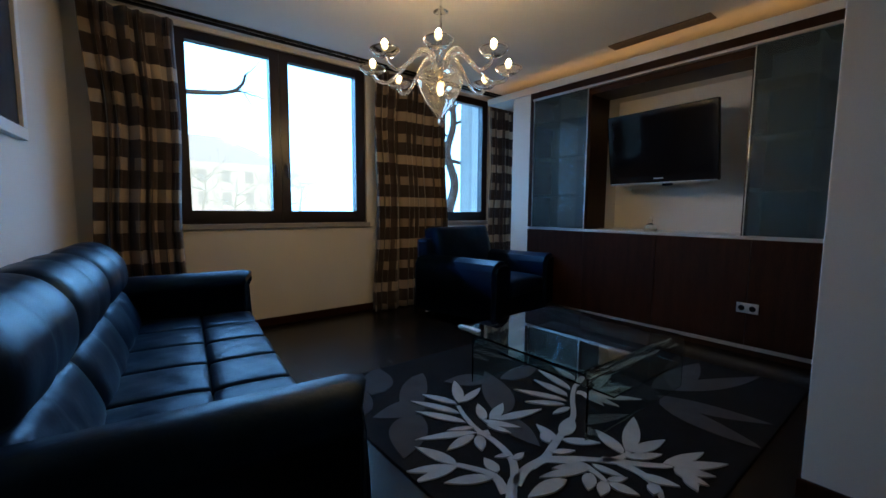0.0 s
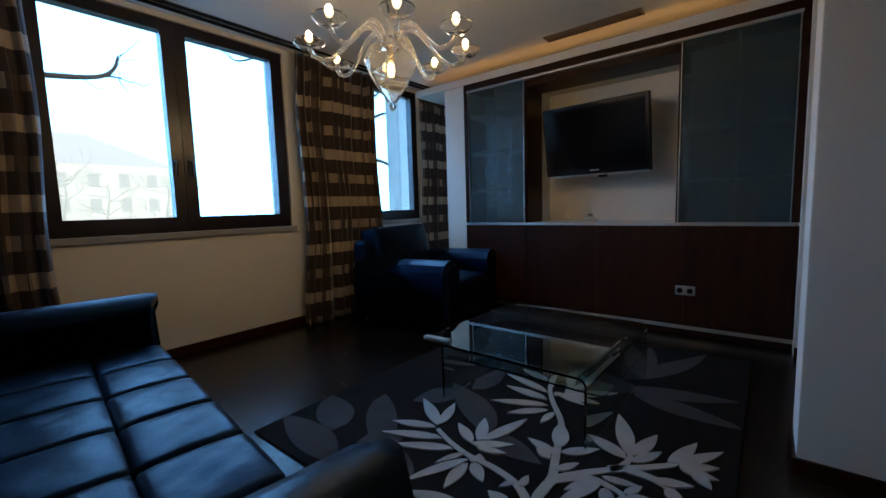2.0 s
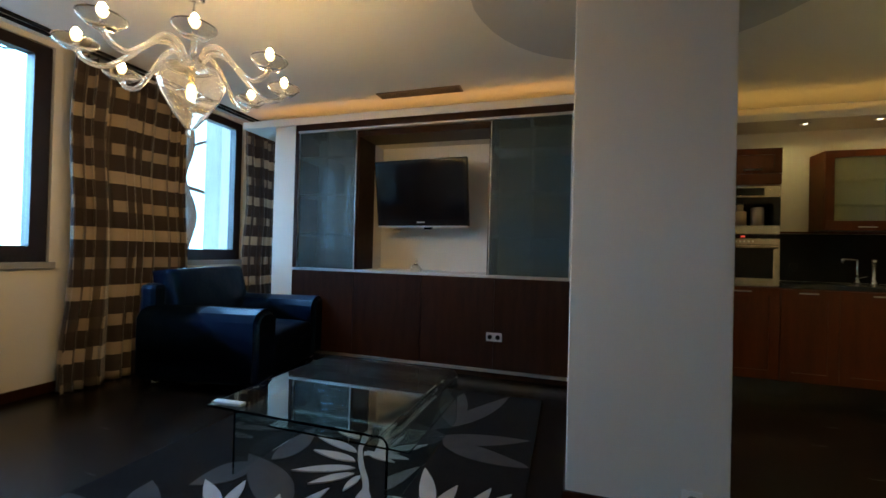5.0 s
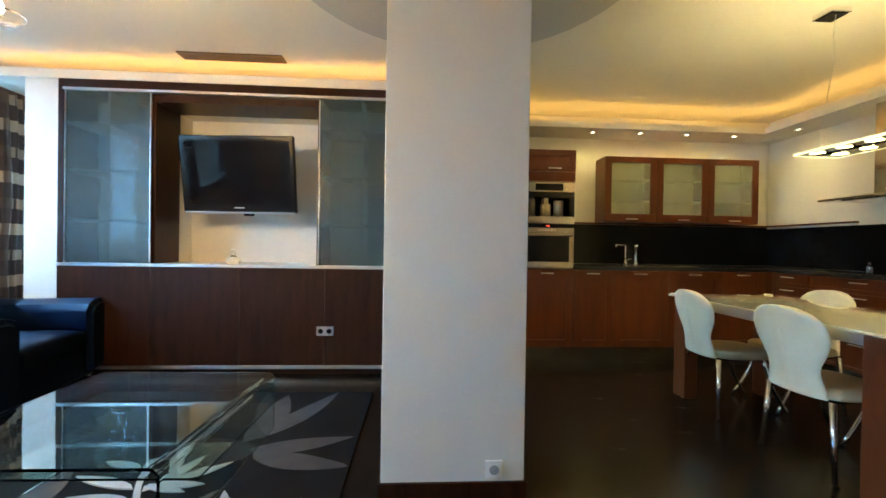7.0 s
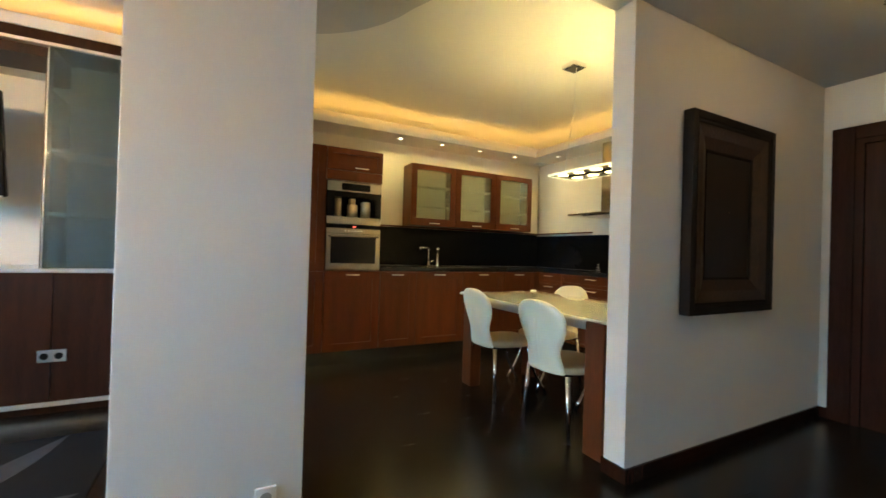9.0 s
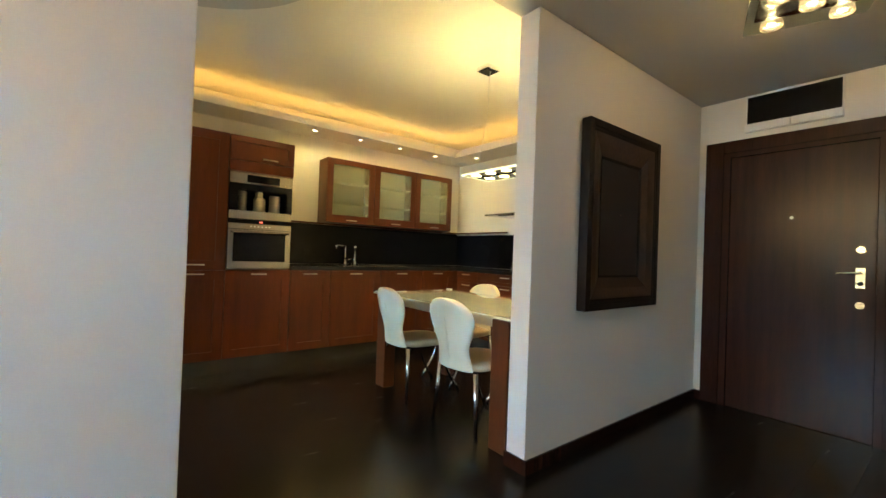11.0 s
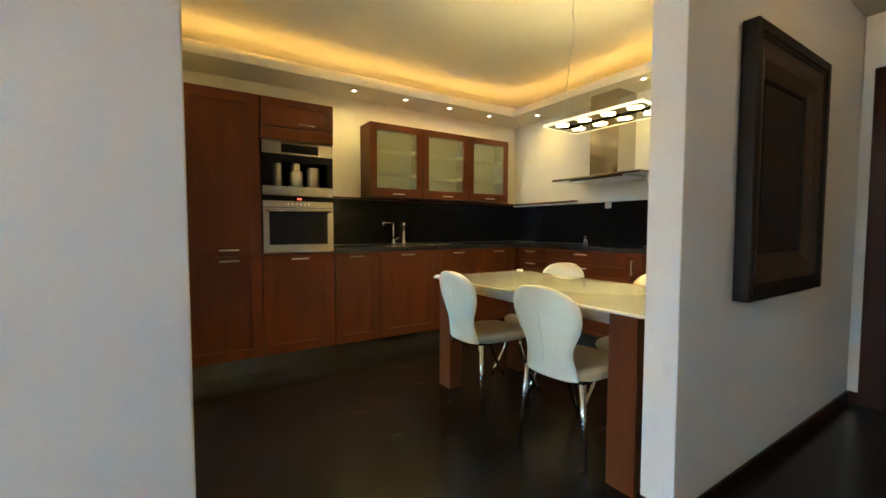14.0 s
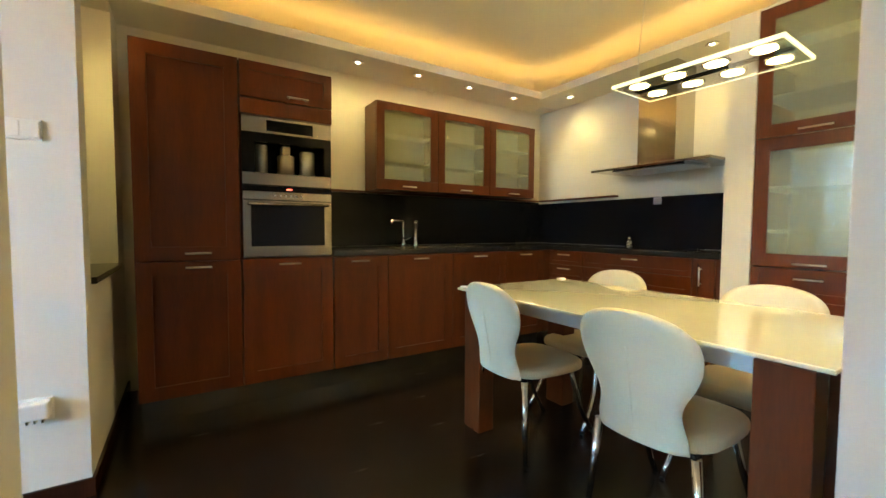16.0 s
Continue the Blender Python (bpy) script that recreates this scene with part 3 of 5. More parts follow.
socket_plate("wall_socket", (2.615, 0.12, 0.132), "-x", 0.08, "single white socket low on the pillar", WHITE, SILL)

# television
tv = thing("television", (4.60, 2.17, 1.40), "black flat television on a swivel wall arm", "television", turn=-4.0)
tv.matrix_basis = pose(4.565, 2.092, 1.408, 0, -9, -4)
TVW, TVH = 1.02, 0.68
part("housing", boxes((0.0, 0.05, -TVW / 2, TVW / 2, 0.0, TVH, 0.012), (0.05, 0.09, -0.35, 0.35, 0.10, 0.60, 0.02)), BLACKPLASTIC, tv, local=True)
part("screen", boxes((-0.003, 0.0, -TVW / 2 + 0.045, TVW / 2 - 0.045, 0.075, TVH - 0.04)), SCREEN, tv, "dark glossy screen", local=True)
part("bottom_trim", boxes((-0.008, 0.004, -TVW / 2 + 0.01, TVW / 2 - 0.01, -0.004, 0.010, 0.003)), ALU, tv, "silver edge", local=True)
part("logo", boxes((-0.0045, -0.003, -0.045, 0.045, 0.042, 0.052)), ALU, tv, local=True)
part("wall_arm", boxes((0.09, 0.35, -0.05, 0.05, 0.28, 0.42, 0.006)), BLACKPLASTIC, tv, local=True)
part("mount_foot", boxes((0.02, 0.07, -0.10, -0.02, -0.03, 0.0, 0.004)), BLACKPLASTIC, tv, local=True)

# small glass bottle in the niche
bot = thing("glass_bottle", (4.46, 2.10, 0.949), "small clear round glass bottle with a stopper", "bottle")
part("body", lathe(bmesh.new(), [(0.0, 0.001), (0.05, 0.002), (0.062, 0.025), (0.05, 0.055), (0.018, 0.075), (0.014, 0.10), (0.02, 0.106), (0.0, 0.107)]), CLEAR, bot, local=True)
part("stopper", lathe(bmesh.new(), [(0.0, 0.108), (0.012, 0.110), (0.017, 0.122), (0.010, 0.135), (0.0, 0.137)]), CLEAR, bot, local=True)

# ceiling air slot
vent = thing("ceiling_vent", (4.20, 2.03, TOP - 0.012), "long dark slotted air vent in the ceiling", "vent")
V0, V1 = 4.205, 4.335
part("frame", boxes((V0, V0 + 0.012, 1.62, 2.46, TOP - 0.012, TOP), (V1 - 0.012, V1, 1.62, 2.46, TOP - 0.012, TOP), (V0 + 0.012, V1 - 0.012, 1.62, 1.632, TOP - 0.012, TOP), (V0 + 0.012, V1 - 0.012, 2.448, 2.46, TOP - 0.012, TOP)), BRONZE, vent)
part("backing", boxes((V0 + 0.012, V1 - 0.012, 1.632, 2.448, TOP - 0.004, TOP - 0.001)), BLACKPLASTIC, vent)
for k in range(6):
    part("slat", boxes((V0 + 0.019 + k * 0.017, V0 + 0.026 + k * 0.017, 1.632, 2.448, TOP - 0.011, TOP - 0.004)), BRONZE, vent)

# ---- chandelier ----
CX, CY = 2.18, 2.43
ch = thing("chandelier", (CX, CY, 1.72), "clear blown glass chandelier with lit candle bulbs", "chandelier")


def local_part(name, bm, mat, parent, label=""):
    ob = part(name, bm, mat, parent, label, local=True)
    return ob


g = []
g.append(local_part("stem", tube(bmesh.new(), [(0, 0, 0.42), (0, 0, TOP - 1.72)], 0.007, 8), CHROME, ch))
g.append(local_part("ceiling_cup", lathe(bmesh.new(), [(0.0, TOP - 1.72 - 0.06), (0.03, TOP - 1.72 - 0.055), (0.055, TOP - 1.72 - 0.002), (0, TOP - 1.72 - 0.001)]), CHROME, ch))
g.append(local_part("stem_disc", lathe(bmesh.new(), [(0.008, 0.63), (0.045, 0.645), (0.048, 0.650), (0.02, 0.662), (0.008, 0.685)], 20), THINGLASS, ch))
g.append(local_part("body", lathe(bmesh.new(), [(0.0, 0.0), (0.025, 0.008), (0.075, 0.075), (0.125, 0.16), (0.148, 0.225), (0.125, 0.29), (0.06, 0.325), (0.057, 0.325), (0.121, 0.288), (0.144, 0.225), (0.121, 0.161), (0.072, 0.079), (0.02, 0.014), (0, 0.010)], 28), THINGLASS, ch))
g.append(local_part("finial", lathe(bmesh.new(), [(0.0, -0.042), (0.012, -0.034), (0.022, -0.016), (0.012, -0.001), (0.0, -0.0005)], 14), THINGLASS, ch))
g.append(local_part("hub", lathe(bmesh.new(), [(0.0, 0.30), (0.042, 0.305), (0.048, 0.335), (0.035, 0.36), (0.015, 0.40), (0.012, 0.43), (0, 0.431)], 18), CHROME, ch))
g.append(local_part("inner_bulb", lathe(bmesh.new(), [(0.0, 0.14), (0.018, 0.15), (0.022, 0.18), (0.018, 0.215), (0.0, 0.225)], 12), BULBGLOW, ch))
g.append(local_part("inner_socket", lathe(bmesh.new(), [(0.0, 0.226), (0.016, 0.228), (0.016, 0.30), (0.0, 0.301)], 12), BRASS, ch))
for k in range(8):
    a = radians(5 + 45 * k)
    turn_m = Matrix.Rotation(a, 4, "Z")
    line = smooth_points([(0.035, 0, 0.33), (0.085, 0, 0.395), (0.16, 0, 0.385), (0.25, 0, 0.29), (0.33, 0, 0.225), (0.40, 0, 0.235), (0.43, 0, 0.275)], 5)
    bm = tube(bmesh.new(), line, 0.0122, 10)
    bm.transform(turn_m)
    arm = local_part("arm", bm, CRYSTAL, ch)
    bm = lathe(bmesh.new(), [(0.0, 0.262), (0.022, 0.268), (0.05, 0.275), (0.080, 0.303), (0.084, 0.312), (0.076, 0.307), (0.046, 0.285), (0, 0.282)], 20, (0.43, 0, 0))
    bm.transform(turn_m)
    g.append(local_part("saucer", bm, THINGLASS, ch))
    bm = lathe(bmesh.new(), [(0.0, 0.285), (0.012, 0.286), (0.012, 0.306), (0.0, 0.307)], 10, (0.43, 0, 0))
    bm.transform(turn_m)
    local_part("bulb_holder", bm, CHROME, ch)
    bm = lathe(bmesh.new(), [(0.0, 0.307), (0.011, 0.309), (0.019, 0.322), (0.021, 0.336), (0.015, 0.354), (0.006, 0.366), (0.0, 0.368)], 12, (0.43, 0, 0))
    bm.transform(turn_m)
    local_part("bulb", bm, BULBGLOW, ch, "small lit bulb")
    arm.visible_shadow = False
for o in g:
    if o.name.startswith(("body", "saucer", "stem_disc", "finial")):
        o.visible_shadow = False

# ---- sofa ----
SX0, SX1, SYA, SYB = 0.33, 1.27, 1.16, 3.66
sofa = thing("sofa", ((SX0 + SX1) / 2, (SYA + SYB) / 2, 0), "long black leather sofa with stitched cushions and padded arms", "sofa")
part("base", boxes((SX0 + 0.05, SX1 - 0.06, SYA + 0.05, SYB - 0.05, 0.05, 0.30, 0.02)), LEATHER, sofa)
for x in (SX0 + 0.12, SX1 - 0.14):
    for y in (SYA + 0.12, SYB - 0.12):
        part("foot", lathe(bmesh.new(), [(0.0, 0.0), (0.028, 0.0), (0.028, 0.055), (0, 0.056)], 12, (x, y, 0)), CHROME, sofa)
arm_out = [(0, 0.10), (0, 0.60), (0.03, 0.66), (0.09, 0.69), (0.16, 0.69), (0.22, 0.66), (0.25, 0.60), (0.25, 0.10)]
for y in (SYA, SYB - 0.25):
    bm = bmesh.new()
    rolled(bm, [(u, z) for u, z in arm_out], 0, SX1 - SX0 - 0.04)
    bm.transform(Matrix(((0, 1, 0, SX0 + 0.04), (1, 0, 0, y), (0, 0, 1, 0), (0, 0, 0, 1))))
    bmesh.ops.bevel(bm, geom=[e for e in bm.edges if e.calc_face_angle(0) > 0.9], offset=0.04, segments=4, affect="EDGES")
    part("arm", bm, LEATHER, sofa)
cy0, cy1 = SYA + 0.25, SYB - 0.25
nc = 6
for k in range(nc):
    a, b = cy0 + (cy1 - cy0) * k / nc, cy0 + (cy1 - cy0) * (k + 1) / nc
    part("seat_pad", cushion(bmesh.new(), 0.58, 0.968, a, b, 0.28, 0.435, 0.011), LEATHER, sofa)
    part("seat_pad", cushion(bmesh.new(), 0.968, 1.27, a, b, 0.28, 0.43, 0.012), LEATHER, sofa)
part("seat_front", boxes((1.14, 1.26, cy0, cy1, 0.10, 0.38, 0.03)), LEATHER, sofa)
def padded_channel(line, a, b, pinch):
    """Leather stretched over a curved (x, z) line, drawn in at both seams and ends."""
    bm = bmesh.new()
    pts = [Vector((p.x, p.z)) for p in smooth_points([(x, 0, z) for x, z in line], 5)]
    rows = []
    for i, p in enumerate(pts):
        way = (pts[min(i + 1, len(pts) - 1)] - pts[max(i - 1, 0)]).normalized()
        out = Vector((way.y, -way.x))
        e = abs(2 * i / (len(pts) - 1) - 1)
        row = []
        for j in range(25):
            u = -1 + j / 12
            sag = pinch * abs(u) ** 9 + 0.010 * math.exp(-(u / 0.07) ** 2) + 0.012 * e ** 6 + 0.003 * math.sin(9 * u + 3 * a + 4 * e) * (1 - u * u)
            q = p - out * sag
            row.append(bm.verts.new((q.x, (a + b) / 2 + u * (b - a) / 2, q.y)))
        rows.append(row)
    for r0, r1 in zip(rows, rows[1:]):
        for j in range(24):
            bm.faces.new((r0[j], r0[j + 1], r1[j + 1], r1[j])).smooth = True
    return bm


nb = 3
for k in range(nb):
    a, b = cy0 + (cy1 - cy0) * k / nb, cy0 + (cy1 - cy0) * (k + 1) / nb
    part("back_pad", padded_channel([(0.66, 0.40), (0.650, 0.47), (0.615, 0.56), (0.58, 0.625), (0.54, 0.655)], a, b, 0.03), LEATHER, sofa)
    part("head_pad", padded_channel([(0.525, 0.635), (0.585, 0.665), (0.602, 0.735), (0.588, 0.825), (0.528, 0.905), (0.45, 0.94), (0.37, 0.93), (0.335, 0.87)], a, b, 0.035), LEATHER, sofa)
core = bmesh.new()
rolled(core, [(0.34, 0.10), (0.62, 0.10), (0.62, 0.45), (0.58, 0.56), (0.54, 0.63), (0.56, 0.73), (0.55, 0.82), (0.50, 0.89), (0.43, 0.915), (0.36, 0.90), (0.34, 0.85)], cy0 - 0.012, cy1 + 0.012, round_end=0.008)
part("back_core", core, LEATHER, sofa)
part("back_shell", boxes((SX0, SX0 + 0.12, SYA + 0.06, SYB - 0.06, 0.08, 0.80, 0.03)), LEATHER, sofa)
sofa.matrix_basis = turned_about(1.27, 3.66, WEST) @ sofa.matrix_basis

# ---- armchair ----
ac = thing("armchair", (3.72, 3.53, 0), "black leather armchair with wide padded arms", "armchair", turn=11.0)
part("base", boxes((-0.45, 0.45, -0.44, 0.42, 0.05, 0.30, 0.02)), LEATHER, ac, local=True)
for x in (-0.42, 0.42):
    for y in (-0.40, 0.38):
        part("foot", lathe(bmesh.new(), [(0.0, 0.0), (0.026, 0.0), (0.026, 0.055), (0, 0.056)], 12, (x, y, 0)), CHROME, ac, local=True)
for x in (-0.57, 0.295):
    bm = rolled(bmesh.new(), [(x + u * 1.10, z * 0.94) for u, z in arm_out], -0.48, 0.42)
    bmesh.ops.bevel(bm, geom=[e for e in bm.edges if e.calc_face_angle(0) > 0.9], offset=0.03, segments=3, affect="EDGES")
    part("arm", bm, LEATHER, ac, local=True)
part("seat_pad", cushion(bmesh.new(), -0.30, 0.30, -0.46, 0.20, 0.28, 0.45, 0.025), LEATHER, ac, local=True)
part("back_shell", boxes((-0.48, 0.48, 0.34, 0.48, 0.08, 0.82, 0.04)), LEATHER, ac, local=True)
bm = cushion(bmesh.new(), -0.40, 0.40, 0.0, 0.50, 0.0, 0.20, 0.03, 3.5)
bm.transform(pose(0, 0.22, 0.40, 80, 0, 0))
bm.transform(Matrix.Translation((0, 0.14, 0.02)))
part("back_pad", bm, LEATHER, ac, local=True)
ac.matrix_basis = ac.matrix_basis @ Matrix.Diagonal((1.18, 1.13, 1.02, 1))

# ---- coffee table: one bent sheet of glass and a lower glass shelf ----
ct = thing("coffee_table", (2.80, 1.855, 0.012), "bent clear glass coffee table with a glass shelf", "coffee table", turn=-1.0)
HW, HD, TH, TT = 0.535, 0.505, 0.338, 0.012


def bent_profile(inset):
    r = 0.045 - inset
    w, h = HD, TH - inset
    pts = [(-w + inset, 0.0), (-w + inset, h - r)]
    pts += [(-w + inset + r - r * math.cos(a), h - r + r * math.sin(a)) for a in (radians(15 * k) for k in range(1, 6))]
    pts += [(-w + inset + r, h), (w, h)]
    return pts


bm = bmesh.new()
outer, inner = bent_profile(0), bent_profile(TT)
sec = outer + inner[::-1]
ra = [bm.verts.new((-HW, y, z)) for y, z in sec]
rb = [bm.verts.new((HW, y, z)) for y, z in sec]
n = len(sec)
for k in range(n):
    bm.faces.new((ra[k], ra[(k + 1) % n], rb[(k + 1) % n], rb[k]))
half = len(outer)
for ring in (ra, rb):
    for k in range(half - 1):
        bm.faces.new((ring[k], ring[k + 1], ring[n - 2 - k], ring[n - 1 - k]))
bent = part("glass_sheet", bm, TABLEGLASS, ct, local=True)
shelf_ob = part("shelf", boxes((-HW + 0.25, HW - 0.02, -HD + 0.014, HD - 0.164, 0.15, 0.16)), TABLEGLASS, ct, local=True)
leg_ob = part("leg_sheet", boxes((-HW + 0.02, HW - 0.02, HD - 0.162, HD - 0.15, 0.0, TH - TT - 0.001)), TABLEGLASS, ct, local=True)
for o in (bent, shelf_ob, leg_ob):
    o.visible_shadow = False

rem = thing("remote_control", (2.31, 2.27, 0.351), "silver remote control lying on the glass table", "remote control", turn=4.0)
part("case", boxes((-0.02, 0.02, -0.085, 0.085, 0.0, 0.016, 0.004)), ALU, rem, local=True)
for k in range(10):
    part("button", boxes((-0.012 + 0.016 * (k % 2), -0.004 + 0.016 * (k % 2), -0.07 + 0.028 * (k // 2), -0.056 + 0.028 * (k // 2), 0.016, 0.018)), WHITE, rem, local=True)

# ---- rug ----
rug = thing("rug", (2.69, 1.80, 0), "charcoal rug with a raised pale leaf pattern", "rug")
part("carpet_field", boxes((1.44, 3.94, 0.81, 2.80, 0.0, 0.010, 0.004)), RUGDARK, rug)


def leaf_shape(bm, x, y, ang, length, width, z0, z1, bend=0.15):
    n = 9
    left, right = [], []
    for k in range(n + 1):
        t = k / n
        w = width * max(0.0, math.sin(math.pi * (0.04 + 0.96 * t ** 0.92))) ** 0.9 * (1 - 0.15 * t) * 0.5
        cx = x + math.cos(ang) * length * t - math.sin(ang) * bend * length * t * t
        cy = y + math.sin(ang) * length * t + math.cos(ang) * bend * length * t * t
        left.append((cx - math.sin(ang) * w, cy + math.cos(ang) * w))
        right.append((cx + math.sin(ang) * w, cy - math.cos(ang) * w))
    outline = left + right[-2:0:-1]
    outline = [(min(max(px, 1.445), 3.935), min(max(py, 0.815), 2.795)) for px, py in outline]
    lo = [bm.verts.new((px, py, z0)) for px, py in outline]
    hi = [bm.verts.new((px, py, z1)) for px, py in outline]
    bm.faces.new(hi)
    m = len(outline)
    for k in range(m):
        bm.faces.new((lo[k], lo[(k + 1) % m], hi[(k + 1) % m], hi[k]))
    return bm


def stem_strip(bm, pts, w0, w1, z0, z1):
    line = smooth_points([(x, y, 0) for x, y in pts], 6)
    lo, hi = [], []
    for i, p in enumerate(line):
        way = (line[min(i + 1, len(line) - 1)] - line[max(i - 1, 0)]).normalized()
        s = Vector((-way.y, way.x, 0)) * (w0 + (w1 - w0) * i / (len(line) - 1)) / 2
        lo.append((p + s, p - s))
    top = [(bm.verts.new((a.x, a.y, z1)), bm.verts.new((b.x, b.y, z1))) for a, b in lo]
    bot = [(bm.verts.new((a.x, a.y, z0)), bm.verts.new((b.x, b.y, z0))) for a, b in lo]
    for i in range(len(top) - 1):
        bm.faces.new((top[i][0], top[i][1], top[i + 1][1], top[i + 1][0]))
        bm.faces.new((top[i][0], top[i + 1][0], bot[i + 1][0], bot[i][0]))
        bm.faces.new((top[i][1], bot[i][1], bot[i + 1][1], top[i + 1][1]))
    return bm


def spray(stems, leaves, z1):
    """Stems with their leaves: (foot x, y, tip x, y, width)."""
    for pts in stems:
        part("stem", stem_strip(bmesh.new(), pts, 0.045, 0.022, 0.009, z1 - 0.0012), RUGLIGHT, rug)
    for k, (x, y, tx, ty, w) in enumerate(leaves):
        a, l = math.atan2(ty - y, tx - x), math.hypot(tx - x, ty - y)
        part("leaf", leaf_shape(bmesh.new(), x, y, a, l, w * 0.62, 0.009, z1 + 0.0003 * k, 0.05), RUGLIGHT, rug)


spray([[(1.64, 1.3), (1.74, 1.38), (1.79, 1.41), (1.87, 1.5), (1.91, 1.63), (1.92, 1.78), (1.96, 1.92), (2.01, 2.03)]],
      [(2.04, 2.05, 2.23, 2.3, 0.12), (2.05, 2.05, 2.28, 2.11, 0.1), (2.02, 2.05, 1.94, 2.28, 0.1), (1.96, 1.96, 1.84, 2.25, 0.1), (1.92, 1.86, 1.79, 2.13, 0.1), (1.92, 1.8, 1.79, 1.87, 0.06), (2.01, 1.82, 2.12, 1.97, 0.1), (2.04, 1.8, 2.24, 1.88, 0.11), (2.05, 1.79, 2.35, 1.69, 0.11), (2.0, 1.82, 2.1, 1.64, 0.09), (1.99, 1.78, 2.02, 1.64, 0.07)], 0.0145)
spray([[(1.95, 1.72), (1.89, 1.75)]],
      [(1.9, 1.76, 1.62, 1.91, 0.09), (1.87, 1.75, 1.68, 1.74, 0.1), (1.89, 1.73, 1.8, 1.63, 0.1), (1.89, 1.52, 1.82, 1.56, 0.05), (1.87, 1.49, 1.95, 1.49, 0.06)], 0.0148)
spray([[(1.68, 1.36), (1.72, 1.47), (1.66, 1.6), (1.62, 1.64)]],
      [(1.65, 1.62, 1.59, 1.85, 0.11), (1.64, 1.61, 1.44, 1.73, 0.09), (1.63, 1.61, 1.43, 1.65, 0.09), (1.75, 1.47, 1.78, 1.58, 0.1), (1.71, 1.46, 1.53, 1.57, 0.1)], 0.0143)
spray([[(1.75, 1.37), (1.86, 1.41), (1.99, 1.41), (2.12, 1.45), (2.25, 1.49), (2.43, 1.55), (2.62, 1.68), (2.79, 1.77), (2.95, 1.8)]],
      [(2.15, 1.45, 2.21, 1.62, 0.1), (2.21, 1.47, 2.43, 1.54, 0.14), (2.18, 1.45, 2.3, 1.31, 0.1), (2.11, 1.47, 2.15, 1.55, 0.08), (2.05, 1.42, 2.15, 1.35, 0.07), (2.56, 1.68, 2.44, 1.98, 0.11), (2.51, 1.66, 2.36, 1.83, 0.1), (2.5, 1.62, 2.36, 1.64, 0.07), (2.62, 1.71, 2.66, 1.99, 0.11), (2.71, 1.75, 2.82, 2.07, 0.1), (2.85, 1.81, 2.93, 2.02, 0.1), (2.94, 1.81, 2.76, 1.76, 0.07)], 0.0145)
spray([[(2.71, 1.71), (2.74, 1.64)], [(2.74, 1.64), (2.97, 1.69), (3.09, 1.71)]],
      [(2.74, 1.71, 2.67, 1.52, 0.09), (2.74, 1.64, 2.73, 1.46, 0.09), (2.75, 1.63, 2.92, 1.41, 0.1), (2.76, 1.65, 2.98, 1.57, 0.1), (3.01, 1.72, 2.87, 1.7, 0.07), (3.08, 1.72, 2.93, 1.72, 0.06)], 0.0143)
spray([[(1.89, 1.41), (1.99, 1.4), (2.1, 1.32), (2.21, 1.22), (2.31, 1.19), (2.38, 1.21)], [(2.19, 1.24), (2.29, 1.12), (2.37, 1.04), (2.43, 1.02)]],
      [(2.31, 1.2, 2.41, 1.4, 0.12), (2.34, 1.2, 2.69, 1.32, 0.14), (2.34, 1.19, 2.58, 1.12, 0.11), (2.29, 1.18, 2.44, 1.08, 0.09), (2.37, 1.05, 2.61, 0.96, 0.1), (2.38, 1.03, 2.59, 0.86, 0.1), (2.38, 1.01, 2.45, 0.87, 0.1), (2.37, 1.01, 2.36, 0.87, 0.1), (2.37, 0.96, 2.29, 0.89, 0.09)], 0.0147)
spray([[(1.98, 1.41), (2.08, 1.3), (2.08, 1.21), (2.06, 1.15)], [(2.23, 1.18), (2.23, 1.08), (2.19, 1.0), (2.14, 0.96)]],
      [(2.09, 1.26, 1.96, 1.35, 0.08), (2.08, 1.24, 1.87, 1.35, 0.09), (2.12, 1.25, 2.14, 1.11, 0.07), (2.06, 1.22, 1.95, 1.17, 0.1), (2.07, 1.15, 2.15, 1.1, 0.06), (2.06, 1.15, 1.96, 1.12, 0.09), (2.06, 1.14, 2.08, 1.02, 0.09), (2.23, 1.09, 2.21, 1.0, 0.07), (2.22, 1.08, 2.26, 0.94, 0.09), (2.2, 1.02, 2.13, 0.99, 0.08), (1.94, 1.26, 1.73, 1.3, 0.12)], 0.0149)
for k, (x, y, tx, ty, w) in enumerate(((3.14, 1.44, 3.86, 1.34, 0.22), (3.15, 1.46, 3.83, 0.93, 0.17), (3.05, 1.39, 3.13, 0.83, 0.16), (3.03, 1.36, 2.77, 0.84, 0.17), (1.7, 2.45, 1.97, 2.8, 0.22), (1.9, 2.15, 1.58, 2.28, 0.2), (2.12, 2.55, 1.62, 2.1, 0.18), (1.77, 2.1, 1.44, 1.87, 0.22), (2.42, 2.18, 2.18, 2.37, 0.2), (2.12, 1.79, 2.58, 2.22, 0.2), (2.48, 2.13, 2.88, 2.1, 0.16), (2.14, 1.81, 1.99, 1.51, 0.16), (1.53, 2.25, 1.69, 2.81, 0.2))):
    part("petal", leaf_shape(bmesh.new(), x, y, math.atan2(ty - y, tx - x), math.hypot(tx - x, ty - y), w, 0.009, 0.0112 + 0.0002 * k, 0.20 if k % 2 else 0.12), RUGGREY, rug)

